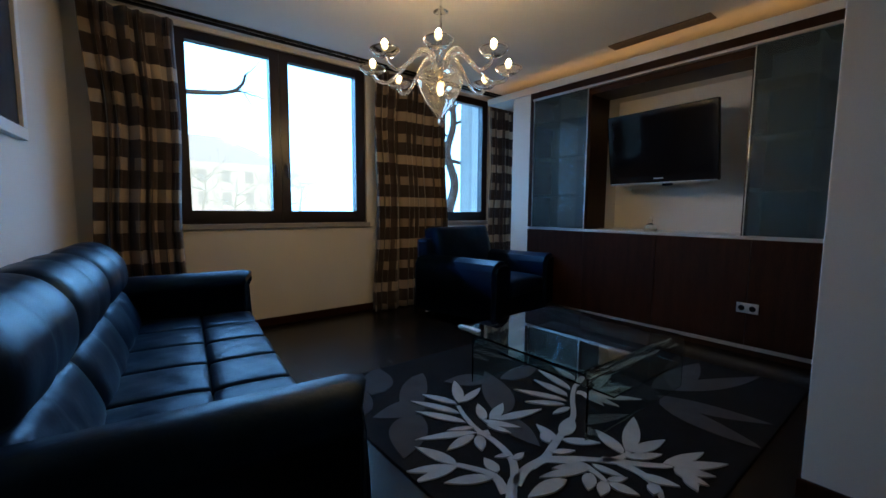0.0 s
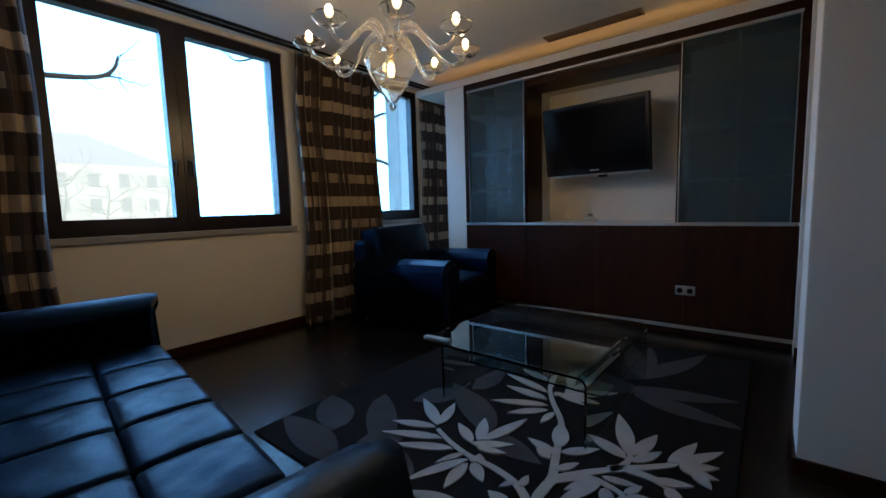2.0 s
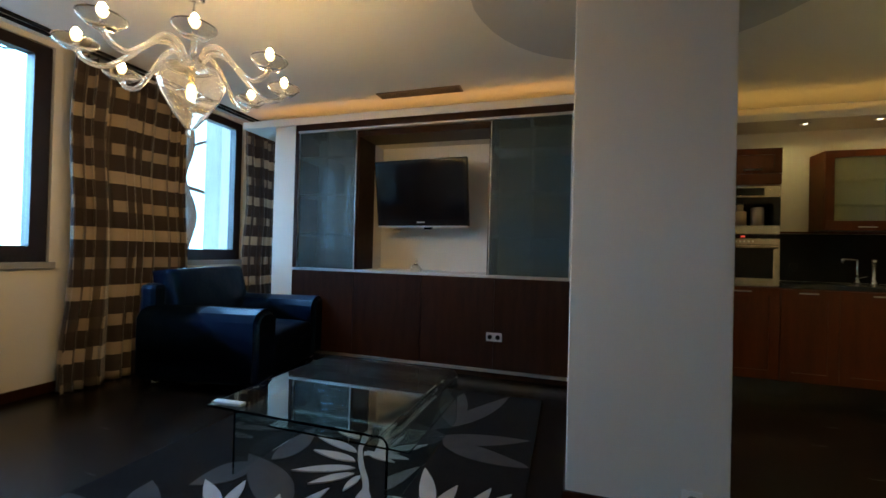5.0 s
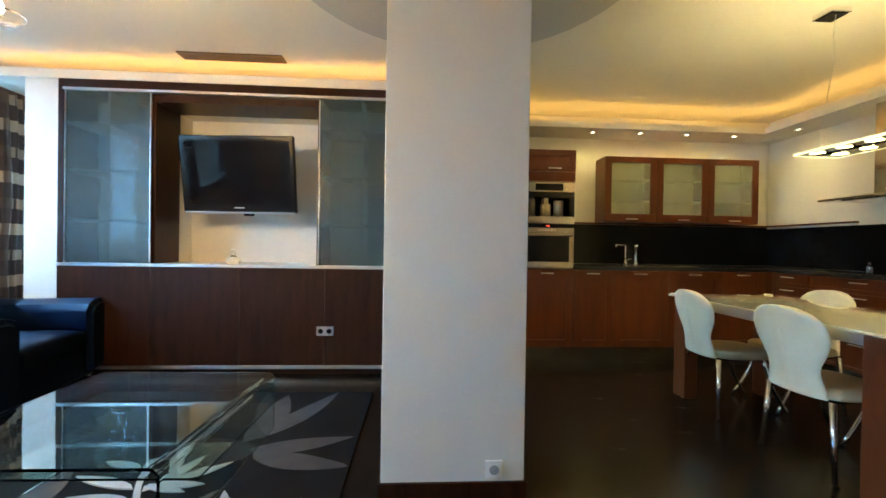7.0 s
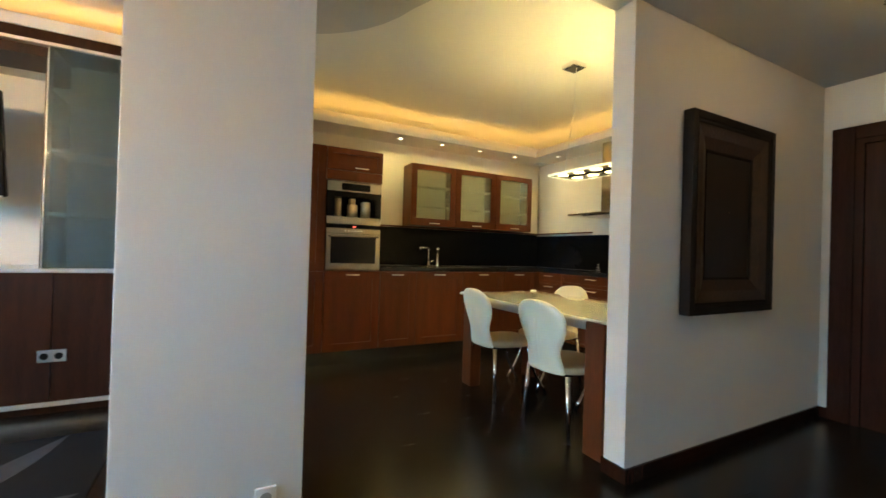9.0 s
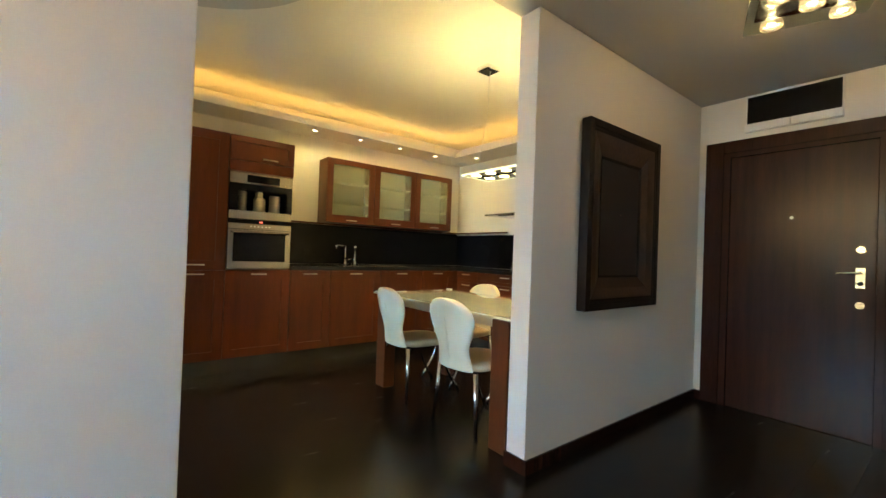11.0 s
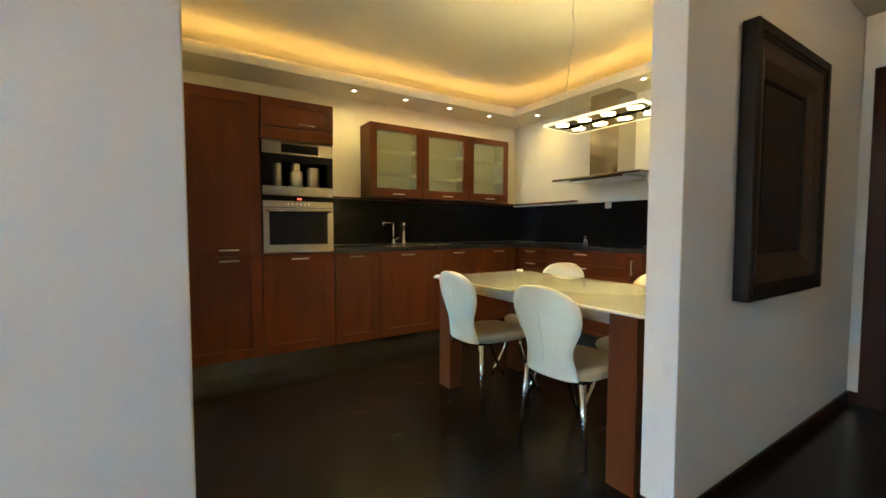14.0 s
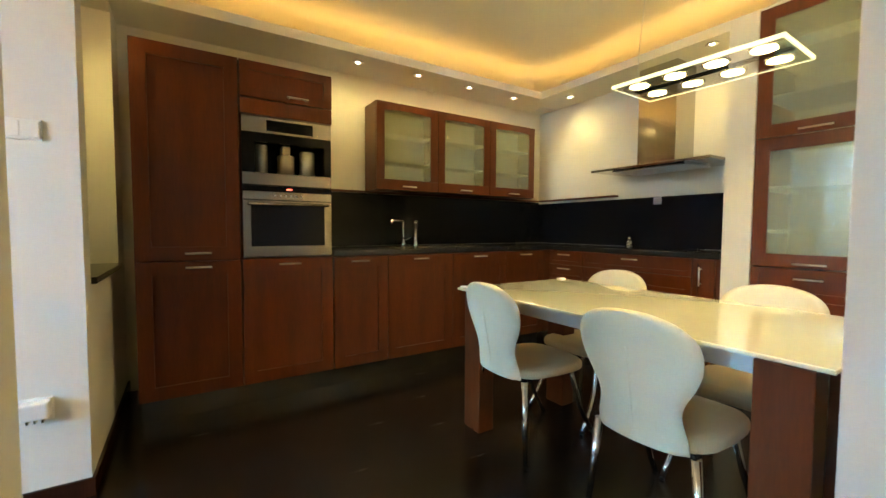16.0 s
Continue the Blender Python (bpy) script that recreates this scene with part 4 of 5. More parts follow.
# framed picture on the west wall
pic = thing("wall_picture", (XW + 0.02, 2.90, 1.47), "picture in a pale wooden frame on the wall", "picture")
PA, PB, PZ0, PZ1 = 2.50, 3.30, 1.47, 2.25
part("frame", boxes((XW + 0.002, XW + 0.035, PA, PB, PZ0, PZ0 + 0.06, 0.004), (XW + 0.002, XW + 0.035, PA, PB, PZ1 - 0.06, PZ1, 0.004), (XW + 0.002, XW + 0.035, PA, PA + 0.06, PZ0 + 0.06, PZ1 - 0.06, 0.004), (XW + 0.002, XW + 0.035, PB - 0.06, PB, PZ0 + 0.06, PZ1 - 0.06, 0.004)), WHITE, pic)
part("canvas", boxes((XW + 0.003, XW + 0.018, PA + 0.06, PB - 0.06, PZ0 + 0.06, PZ1 - 0.06)), RUGGREY, pic)
pic.matrix_basis = turned_about(XW, YN, WEST) @ pic.matrix_basis

# ---- kitchen ----
KX, KY = 4.785, -3.17    # cabinet fronts


def bar_handle(cx, cy, cz, length, axis, parent, out):
    """A slim bar on two posts; out: direction away from the door."""
    bm = bmesh.new()
    o = Vector(out) * 0.028
    d = Vector((1, 0, 0)) if axis == "x" else Vector((0, 1, 0)) if axis == "y" else Vector((0, 0, 1))
    c = Vector((cx, cy, cz))
    tube(bm, [c - d * length / 2 + o, c + d * length / 2 + o], 0.0055, 8)
    for s in (-0.38, 0.38):
        tube(bm, [c + d * length * s, c + d * length * s + o], 0.004, 6)
    return part("handle", bm, ALU, parent, "steel bar handle")


def panel_door_x(y0, y1, z0, z1, x, parent, handle=None, mat=WALNUT, frame=0.075):
    """A framed door in a plane of constant x, facing -x."""
    d = part("door", boxes((x - 0.008, x, y0 + 0.002, y1 - 0.002, z0 + 0.002, z1 - 0.002)), mat, parent)
    f = 0.02
    bm = ring_y(y0 + 0.002, y1 - 0.002, z0 + 0.002, z1 - 0.002, frame, 0.008, f)
    bm.transform(Matrix(((0, -1, 0, x), (1, 0, 0, 0), (0, 0, 1, 0), (0, 0, 0, 1))))
    part("door_frame", bm, mat, d)
    if handle:
        bar_handle(x - f, handle[0], handle[1], 0.13, "y", d, (-1, 0, 0))
    return d


def panel_door_y(x0, x1, z0, z1, y, parent, handle=None, mat=WALNUT, frame=0.05, axis="x"):
    """A framed door in a plane of constant y, facing +y."""
    d = part("door", boxes((x0 + 0.002, x1 - 0.002, y, y + 0.008, z0 + 0.002, z1 - 0.002)), mat, parent)
    f = 0.02
    part("door_frame", ring_y(x0 + 0.002, x1 - 0.002, z0 + 0.002, z1 - 0.002, frame, y + 0.008, y + f), mat, d)
    if handle:
        bar_handle(handle[0], y + f, handle[1], 0.13, axis, d, (0, 1, 0))
    return d


X0 = KX + 0.02
# tall cupboard
tall = thing("tall_cupboard", (5.1, -0.26, 0), "tall red walnut kitchen cupboard", "cupboard")
part("body", boxes((X0, XE - 0.002, -0.522, -0.002, 0.14, 2.12)), WALNUT, tall)
panel_door_x(-0.522, -0.002, 0.14, 0.92, X0, tall, (-0.30, 0.885))
panel_door_x(-0.522, -0.002, 0.925, 2.12, X0, tall, (-0.30, 0.965))
# oven column
col = thing("oven_cupboard", (5.1, -0.8, 0), "red walnut oven housing with a drawer front below", "cupboard")
part("body", boxes((X0 + 0.02, XE - 0.002, -1.085, -0.526, 0.14, 0.925), (X0 + 0.02, XE - 0.002, -1.085, -0.526, 1.80, 2.12), (X0 + 0.45, XE - 0.002, -1.085, -0.526, 0.925, 1.80),
                   (X0 + 0.02, X0 + 0.45, -0.534, -0.526, 0.925, 1.80), (X0 + 0.02, X0 + 0.45, -1.085, -1.077, 0.925, 1.80)), WALNUT, col)
panel_door_x(-1.085, -0.526, 0.14, 0.92, X0 + 0.002, col, (-0.80, 0.885))
panel_door_x(-1.085, -0.526, 1.90, 2.12, X0 + 0.002, col, (-0.86, 1.93), frame=0.055)
part("filler", boxes((X0 - 0.014, X0 + 0.02, -1.083, -0.528, 1.805, 1.897, 0.002)), WALNUT, col)
ya, yb = -1.076, -0.535


def oven(z0, z1):
    o = thing("oven", (4.95, -0.8, z0), "steel built-in oven with a dark window, lit red display", "oven")
    part("body", boxes((X0, X0 + 0.44, ya, yb, z0, z1)), STEEL, o)
    part("control_panel", boxes((X0 - 0.018, X0, ya, yb, z1 - 0.032, z1, 0.002)), BLACKGLASS, o)
    part("display", boxes((X0 - 0.0195, X0 - 0.018, -0.822, -0.790, z1 - 0.021, z1 - 0.011)), REDLED, o, "red lit display")
    part("button_strip", boxes((X0 - 0.018, X0, ya, yb, z1 - 0.085, z1 - 0.034, 0.002)), STEEL, o)
    for k in range(6):
        bm = bmesh.new()
        bmesh.ops.create_cone(bm, cap_ends=True, segments=12, radius1=0.006, radius2=0.006, depth=0.005, matrix=pose(X0 - 0.020, -0.72 - k * 0.032, z1 - 0.058, 0, 90, 0))
        part("button", bm, ALU, o)
    d = part("door", boxes((X0 - 0.022, X0, ya, yb, z0 + 0.002, z1 - 0.088, 0.003)), STEEL, o)
    part("window", boxes((X0 - 0.025, X0 - 0.022, ya + 0.05, yb - 0.045, z0 + 0.068, z1 - 0.118)), BLACKGLASS, d)
    bm = tube(bmesh.new(), [(X0 - 0.055, ya + 0.03, z1 - 0.112), (X0 - 0.055, yb - 0.03, z1 - 0.112)], 0.009, 10)
    for y in (ya + 0.06, yb - 0.06):
        tube(bm, [(X0 - 0.055, y, z1 - 0.112), (X0 - 0.02, y, z1 - 0.112)], 0.006, 8)
    part("handle", bm, STEEL, d)
    return o


oven(0.93, 1.372)
cm = thing("coffee_machine", (4.95, -0.8, 1.378), "steel built-in coffee machine with a dark bay", "coffee machine")
z0, z1 = 1.378, 1.795
part("body", boxes((X0 + 0.16, X0 + 0.44, ya, yb, z0, z1), (X0, X0 + 0.16, ya, ya + 0.03, z0, z1), (X0, X0 + 0.16, yb - 0.03, yb, z0, z1)), BLACKPLASTIC, cm)
part("top_panel", boxes((X0 - 0.018, X0 + 0.16, ya, yb, z1 - 0.10, z1, 0.003)), STEEL, cm)
part("display", boxes((X0 - 0.020, X0 - 0.018, ya + 0.12, yb - 0.14, z1 - 0.085, z1 - 0.018)), BLACKGLASS, cm, "dark display")
part("bottom_panel", boxes((X0 - 0.018, X0 + 0.16, ya, yb, z0, z0 + 0.075, 0.003)), STEEL, cm)
part("bay_frame", boxes((X0 - 0.016, X0, ya, ya + 0.045, z0 + 0.076, z1 - 0.101), (X0 - 0.016, X0, yb - 0.075, yb, z0 + 0.076, z1 - 0.101), (X0 - 0.016, X0, ya + 0.045, yb - 0.075, z1 - 0.155, z1 - 0.101)), BLACKGLASS, cm)
for y, r, h, mt in ((-0.655, 0.036, 0.175, CANISTER), (-0.80, 0.052, 0.120, CANISTER), (-0.935, 0.048, 0.155, CANISTER)):
    part("canister", lathe(bmesh.new(), [(0, 0), (r, 0.0), (r, h), (r * 0.85, h + 0.006), (0, h + 0.007)], 20, (X0 + 0.055, y, z0 + 0.075)), mt, cm)
part("spout", boxes((X0 + 0.03, X0 + 0.12, -0.825, -0.775, z0 + 0.20, z0 + 0.262, 0.008)), CANISTER, cm)

# base cupboards along the east wall
edges = [-1.089, -1.492, -2.066, -2.636, -3.10]
for a, b in zip(edges[1:], edges):
    c = thing("base_cupboard", (5.1, (a + b) / 2, 0), "red walnut base cupboard with a steel bar handle", "cupboard", "kitchen base cupboards")
    part("body", boxes((X0, XE - 0.002, a + 0.002, b - 0.002, 0.14, 0.92)), WALNUT, c)
    panel_door_x(a, b, 0.14, 0.915, X0, c, ((a + b) / 2 + 0.02, 0.885))
corner = thing("corner_cupboard", (5.1, -3.4, 0), "red walnut corner cupboard", "cupboard")
part("body", boxes((X0, XE - 0.002, YS + 0.002, -3.102, 0.14, 0.92)), WALNUT, corner)
part("filler", boxes((KX, X0, -3.168, -3.102, 0.14, 0.918)), WALNUT, corner)
# base drawers along the south wall
Y0 = KY - 0.02
for a, b in ((4.40, 4.785), (3.49, 4.396)):
    c = thing("drawer_cupboard", ((a + b) / 2, -3.45, 0), "red walnut drawer cupboard under the worktop", "cupboard", "kitchen drawers")
    part("body", boxes((a, b, YS + 0.002, Y0, 0.14, 0.92)), WALNUT, c)
    for z0, z1 in ((0.14, 0.40), (0.404, 0.66), (0.664, 0.79), (0.794, 0.918)):
        panel_door_y(a, b, z0, z1, Y0, c, ((a + b) / 2, z1 - 0.035), frame=0.03)
c = thing("bottle_cupboard", (3.4, -3.45, 0), "narrow red walnut pull-out cupboard", "cupboard")
part("body", boxes((3.315, 3.486, YS + 0.002, Y0, 0.14, 0.92)), WALNUT, c)
panel_door_y(3.345, 3.486, 0.14, 0.918, Y0, c, (3.43, 0.80), frame=0.03, axis="z")
single("plinth_strip", boxes((X0 + 0.055, X0 + 0.07, -3.1, -0.01, 0.0, 0.138), (3.32, X0 + 0.055, KY - 0.09, KY - 0.075, 0.0, 0.138)), STEEL, "brushed steel kitchen plinth", "plinth")
single("worktop", boxes((KX - 0.015, XE - 0.002, YS + 0.002, -1.088, 0.922, 0.958, 0.003), (3.315, KX - 0.0155, YS + 0.002, KY + 0.015, 0.922, 0.958, 0.003)), GRANITE, "dark granite kitchen worktop with a corner", "worktop")
structure("splashback_east", boxes((XE - 0.008, XE, YS + 0.008, -1.088, 0.96, 1.42)), BLACKGLASS, "black glass splashback", "splashback")
structure("splashback_south", boxes((3.315, XE - 0.008, YS, YS + 0.008, 0.96, 1.40)), BLACKGLASS, "black glass splashback", "splashback")
single("wall_ledge", boxes((XE - 0.06, XE, YS + 0.06, -1.088, 1.421, 1.440, 0.003), (4.44, XE - 0.06, YS, YS + 0.06, 1.421, 1.440, 0.003)), WALNUT, "narrow wooden ledge on the splashback", "ledge")

single("end_panel", boxes((3.313, 3.333, YS + 0.009, YS + 0.075, 0.959, 1.440, 0.002), (3.313, 3.358, YS + 0.009, YS + 0.085, 1.4405, 1.456, 0.002)), WALNUT, "narrow walnut end panel beside the black splashback", "panel")

# wall cupboards with milky glass
gy = [-1.585, -2.185, -2.785, -3.385]
GX = 5.235
for a, b in zip(gy[1:], gy):
    c = thing("wall_cupboard", (5.35, (a + b) / 2, 1.42), "red walnut wall cupboard with a milky glass door", "cupboard", "glass wall cupboards")
    part("body", boxes((GX, XE - 0.002, a + 0.001, a + 0.02, 1.441, 2.17), (GX, XE - 0.002, b - 0.02, b - 0.001, 1.441, 2.17), (GX, XE - 0.002, a + 0.02, b - 0.02, 1.441, 1.46), (GX, XE - 0.002, a + 0.02, b - 0.02, 2.15, 2.17), (XE - 0.012, XE - 0.002, a + 0.02, b - 0.02, 1.46, 2.15)), WALNUT, c)
    for z in (1.68, 1.92):
        part("shelf", boxes((GX + 0.03, XE - 0.017, a + 0.021, b - 0.021, z, z + 0.008)), WHITE, c)
    part("back_panel", boxes((XE - 0.016, XE - 0.0125, a + 0.021, b - 0.021, 1.461, 2.149)), WHITE, c)
    bmf = boxes((GX - 0.02, GX - 0.001, a + 0.003, b - 0.003, 1.441, 1.53, 0.002), (GX - 0.02, GX - 0.001, a + 0.003, a + 0.075, 1.53, 2.11, 0.002), (GX - 0.02, GX - 0.001, b - 0.075, b - 0.003, 1.53, 2.11, 0.002))
    arch = [(a + 0.003, 2.17), (b - 0.003, 2.17), (b - 0.003, 2.10)] + [(b - 0.075 - (b - a - 0.15) * k / 10, 2.10 + 0.012 * math.sin(math.pi * k / 10)) for k in range(11)] + [(a + 0.003, 2.10)]
    f0 = [bmf.verts.new((GX - 0.02, y, z)) for y, z in arch]
    f1 = [bmf.verts.new((GX - 0.001, y, z)) for y, z in arch]
    bmf.faces.new(f0)
    bmf.faces.new(f1[::-1])
    for k in range(len(arch)):
        bmf.faces.new((f0[k], f1[k], f1[(k + 1) % len(arch)], f0[(k + 1) % len(arch)]))
    d = part("door", bmf, WALNUT, c)
    part("pane", boxes((GX - 0.012, GX - 0.006, a + 0.07, b - 0.07, 1.525, 2.115)), MILK, d, "milky glass")
    bar_handle(GX - 0.02, (a + b) / 2, 1.472, 0.13, "y", d, (-1, 0, 0))

# cooker hood
hood = thing("cooker_hood", (3.98, -3.45, 1.60), "steel chimney cooker hood with a flat canopy", "cooker hood")
bm = boxes((3.42, 4.37, YS + 0.002, -3.22, 1.606, 1.626, 0.003))
for v in bm.verts:
    if v.co.y > -3.3:
        v.co.z -= 0.006
part("canopy", bm, POLISHED, hood)
bm = boxes((3.50, 4.30, YS + 0.002, -3.30, 1.627, 1.652))
for v in bm.verts:
    if v.co.z > 1.64:
        v.co.x = 3.93 + (v.co.x - 3.90) * 0.55
        v.co.y = min(v.co.y, -3.40)
part("canopy_top", bm, POLISHED, hood)
part("filter", boxes((3.60, 3.895, -3.62, -3.29, 1.588, 1.600, 0.003)), ALU, hood)
part("filter", boxes((3.905, 4.20, -3.62, -3.29, 1.588, 1.600, 0.003)), ALU, hood)
part("control_strip", boxes((3.62, 4.18, -3.285, -3.245, 1.590, 1.599, 0.002)), BLACKGLASS, hood)
part("chimney", boxes((3.775, 4.085, YS + 0.002, -3.44, 1.653, 2.424, 0.003)), POLISHED, hood)

# wall post and tall glass cupboard
structure("wall_post", boxes((3.155, 3.312, YS, KY, 0, 2.424)), PAINT, "white wall post beside the worktop")
gc = thing("glass_cupboard", (2.75, -3.45, 0), "tall red walnut cupboard with milky glass doors", "cupboard")
part("body", boxes((2.342, 2.36, YS + 0.002, Y0, 0.1, 2.42), (3.135, 3.153, YS + 0.002, Y0, 0.1, 2.42), (2.36, 3.135, YS + 0.002, Y0, 0.1, 0.12), (2.36, 3.135, YS + 0.002, Y0, 2.40, 2.42), (2.36, 3.135, YS + 0.002, YS + 0.012, 0.12, 2.40), (2.36, 3.135, YS + 0.012, Y0, 0.86, 0.88)), WALNUT, gc)
part("back_panel", boxes((2.361, 3.134, YS + 0.0125, YS + 0.0135, 0.881, 2.399)), WHITE, gc)
for z in (1.10, 1.36, 1.64, 1.9, 2.15):
    part("shelf", boxes((2.362, 3.133, YS + 0.014, Y0 - 0.03, z, z + 0.014)), WHITE, gc)
for z0, z1 in ((0.90, 1.655), (1.66, 2.418)):
    d = part("door", ring_y(2.345, 3.150, z0, z1, 0.075, Y0, Y0 + 0.02), WALNUT, gc)
    part("pane", boxes((2.415, 3.080, Y0 + 0.006, Y0 + 0.012, z0 + 0.07, z1 - 0.07)), MILK, d, "milky glass")
    bar_handle(2.866, Y0 + 0.02, z0 + 0.022, 0.15, "x", d, (0, 1, 0))
panel_door_y(2.345, 3.150, 0.72, 0.895, Y0, gc, (2.866, 0.838), frame=0.04)
d = part("door", ring_y(2.345, 3.150, 0.10, 0.715, 0.07, Y0, Y0 + 0.02), WALNUT, gc)
part("pane", boxes((2.415, 3.080, Y0 + 0.006, Y0 + 0.012, 0.165, 0.655)), MILK, d)

# tap, soap dispenser, sink, hob
tap = thing("kitchen_tap", (5.27, -1.86, 0.958), "chrome kitchen tap with a square spout", "tap")
bm = lathe(bmesh.new(), [(0, 0), (0.026, 0), (0.026, 0.02), (0.016, 0.035), (0.016, 0.06)], 16)
tube(bm, smooth_points([(0, 0, 0.05), (0, 0, 0.19), (0, 0, 0.215), (-0.03, 0.06, 0.222), (-0.06, 0.14, 0.222)], 4), 0.010, 10)
tube(bm, [(-0.06, 0.14, 0.226), (-0.06, 0.14, 0.19)], 0.012, 10)
part("body", bm, CHROME, tap, local=True)
part("lever", tube(bmesh.new(), [(0.0, -0.015, 0.05), (0.0, -0.075, 0.075)], 0.006, 8), CHROME, tap, local=True)
tap2 = thing("pull_out_spray", (5.27, -1.98, 0.958), "chrome pull-out spray beside the tap", "tap")
part("body", lathe(bmesh.new(), [(0, 0), (0.028, 0), (0.030, 0.012), (0.020, 0.03), (0.017, 0.06), (0.017, 0.19), (0.022, 0.20), (0.022, 0.225), (0, 0.226)], 18), CHROME, tap2, local=True)
single("sink", boxes((4.93, 5.36, -2.5, -1.62, 0.9585, 0.9625, 0.001), (4.97, 5.20, -2.44, -2.1, 0.9626, 0.964)), STEEL, "dark steel sink set in the worktop", "sink")
single("hob", boxes((3.62, 4.28, -3.62, -3.26, 0.9585, 0.964, 0.001)), BLACKGLASS, "black glass hob set in the worktop", "hob")
pepper = thing("pepper_mill", (4.24, -3.60, 0.9585), "small clear glass and steel mill", "mill")
part("jar", lathe(bmesh.new(), [(0, 0), (0.022, 0), (0.022, 0.05), (0.014, 0.055)], 16), CRYSTAL, pepper, local=True)
part("lid", lathe(bmesh.new(), [(0, 0.056), (0.015, 0.056), (0.015, 0.09), (0, 0.092)], 16), STEEL, pepper, local=True)
single("wall_outlet", boxes((4.02, 4.09, YS + 0.008, YS + 0.016, 1.335, 1.395, 0.003)), ALU, "steel socket on the splashback", "socket")
single("wall_outlet", boxes((XE - 0.016, XE - 0.008, -1.50, -1.43, 1.06, 1.13, 0.003)), BLACKPLASTIC, "dark socket on the splashback", "socket")

# recessed spots and ceiling vent
for k, (x, y) in enumerate(((5.19, -1.42), (5.17, -1.95), (5.17, -2.49), (5.17, -3.04), (4.84, -3.48), (3.52, -3.40))):
    s = thing("ceiling_spot", (x, y, 2.415), "small lit recessed ceiling spot", "spotlight", "kitchen spots")
    part("ring", lathe(bmesh.new(), [(0.018, 2.421), (0.028, 2.416), (0.040, 2.418), (0.042, 2.425), (0.026, 2.4255)], 20, (x, y, 0)), CHROME, s)
    part("lens", lathe(bmesh.new(), [(0.0, 2.4185), (0.017, 2.4185), (0.017, 2.4245), (0.0, 2.4248)], 16, (x, y, 0)), SPOTGLOW, s)
    lamp("spot_light", "SPOT", look((x, y, 2.41), (x, y, 0)), 10.5, (1.0, 0.79, 0.29), spot_size=radians(165), spot_blend=1.0, shadow_soft_size=0.03)
s = thing("niche_spot", (4.72, 0.20, NZ1 - 0.01), "small lit recessed spot in the top of the wall niche", "spotlight")
part("ring", lathe(bmesh.new(), [(0.018, NZ1 - 0.004), (0.028, NZ1 - 0.009), (0.040, NZ1 - 0.007), (0.042, NZ1 - 0.0005), (0.026, NZ1)], 20, (4.72, 0.20, 0)), CHROME, s)
part("lens", lathe(bmesh.new(), [(0.0, NZ1 - 0.0065), (0.017, NZ1 - 0.0065), (0.017, NZ1 - 0.001), (0.0, NZ1 - 0.0005)], 16, (4.72, 0.20, 0)), SPOTGLOW, s)
lamp("spot_light", "SPOT", look((4.72, 0.20, NZ1 - 0.015), (4.72, 0.21, 0)), 19, (1.0, 0.79, 0.29), spot_size=radians(150), spot_blend=1.0, shadow_soft_size=0.03)
v = thing("air_grille", (5.28, -3.58, 2.41), "small white air grille in the soffit", "vent")
part("frame", boxes((5.20, 5.36, -3.66, -3.50, 2.418, 2.4248, 0.002)), WHITE, v)
for k in range(5):
    part("slat", boxes((5.215, 5.345, -3.645 + k * 0.028, -3.63 + k * 0.028, 2.413, 2.418)), ALU, v)

# dining table
dt = thing("dining_table", (3.14, -1.94, 0), "cream glass dining table on red walnut legs", "dining table")
part("tabletop", boxes((2.355, 3.925, -2.36, -1.52, 0.772, 0.785, 0.003)), CREAMGLASS, dt, "cream lacquered glass top")
for x in (2.40, 3.77):
    for y in (-1.66, -2.32):
        part("leg", boxes((x, x + 0.135, y, y + 0.10, 0.0, 0.760, 0.004)), WALNUT, dt)
part("rail", boxes((2.535, 3.77, -1.63, -1.61, 0.70, 0.771), (2.535, 3.77, -2.27, -2.25, 0.70, 0.771), (2.46, 2.48, -2.22, -1.66, 0.70, 0.771), (3.82, 3.84, -2.22, -1.66, 0.70, 0.771)), ALU, dt, "grey metal rail")
# White discs added to stand for the pale corner ends of the glass.
for x, y in ((3.895, -1.55), (3.895, -2.33)):
    part("corner_clip", lathe(bmesh.new(), [(0, 0.786), (0.03, 0.786), (0.026, 0.793), (0, 0.796)], 16, (x, y, 0)), WHITE, dt)


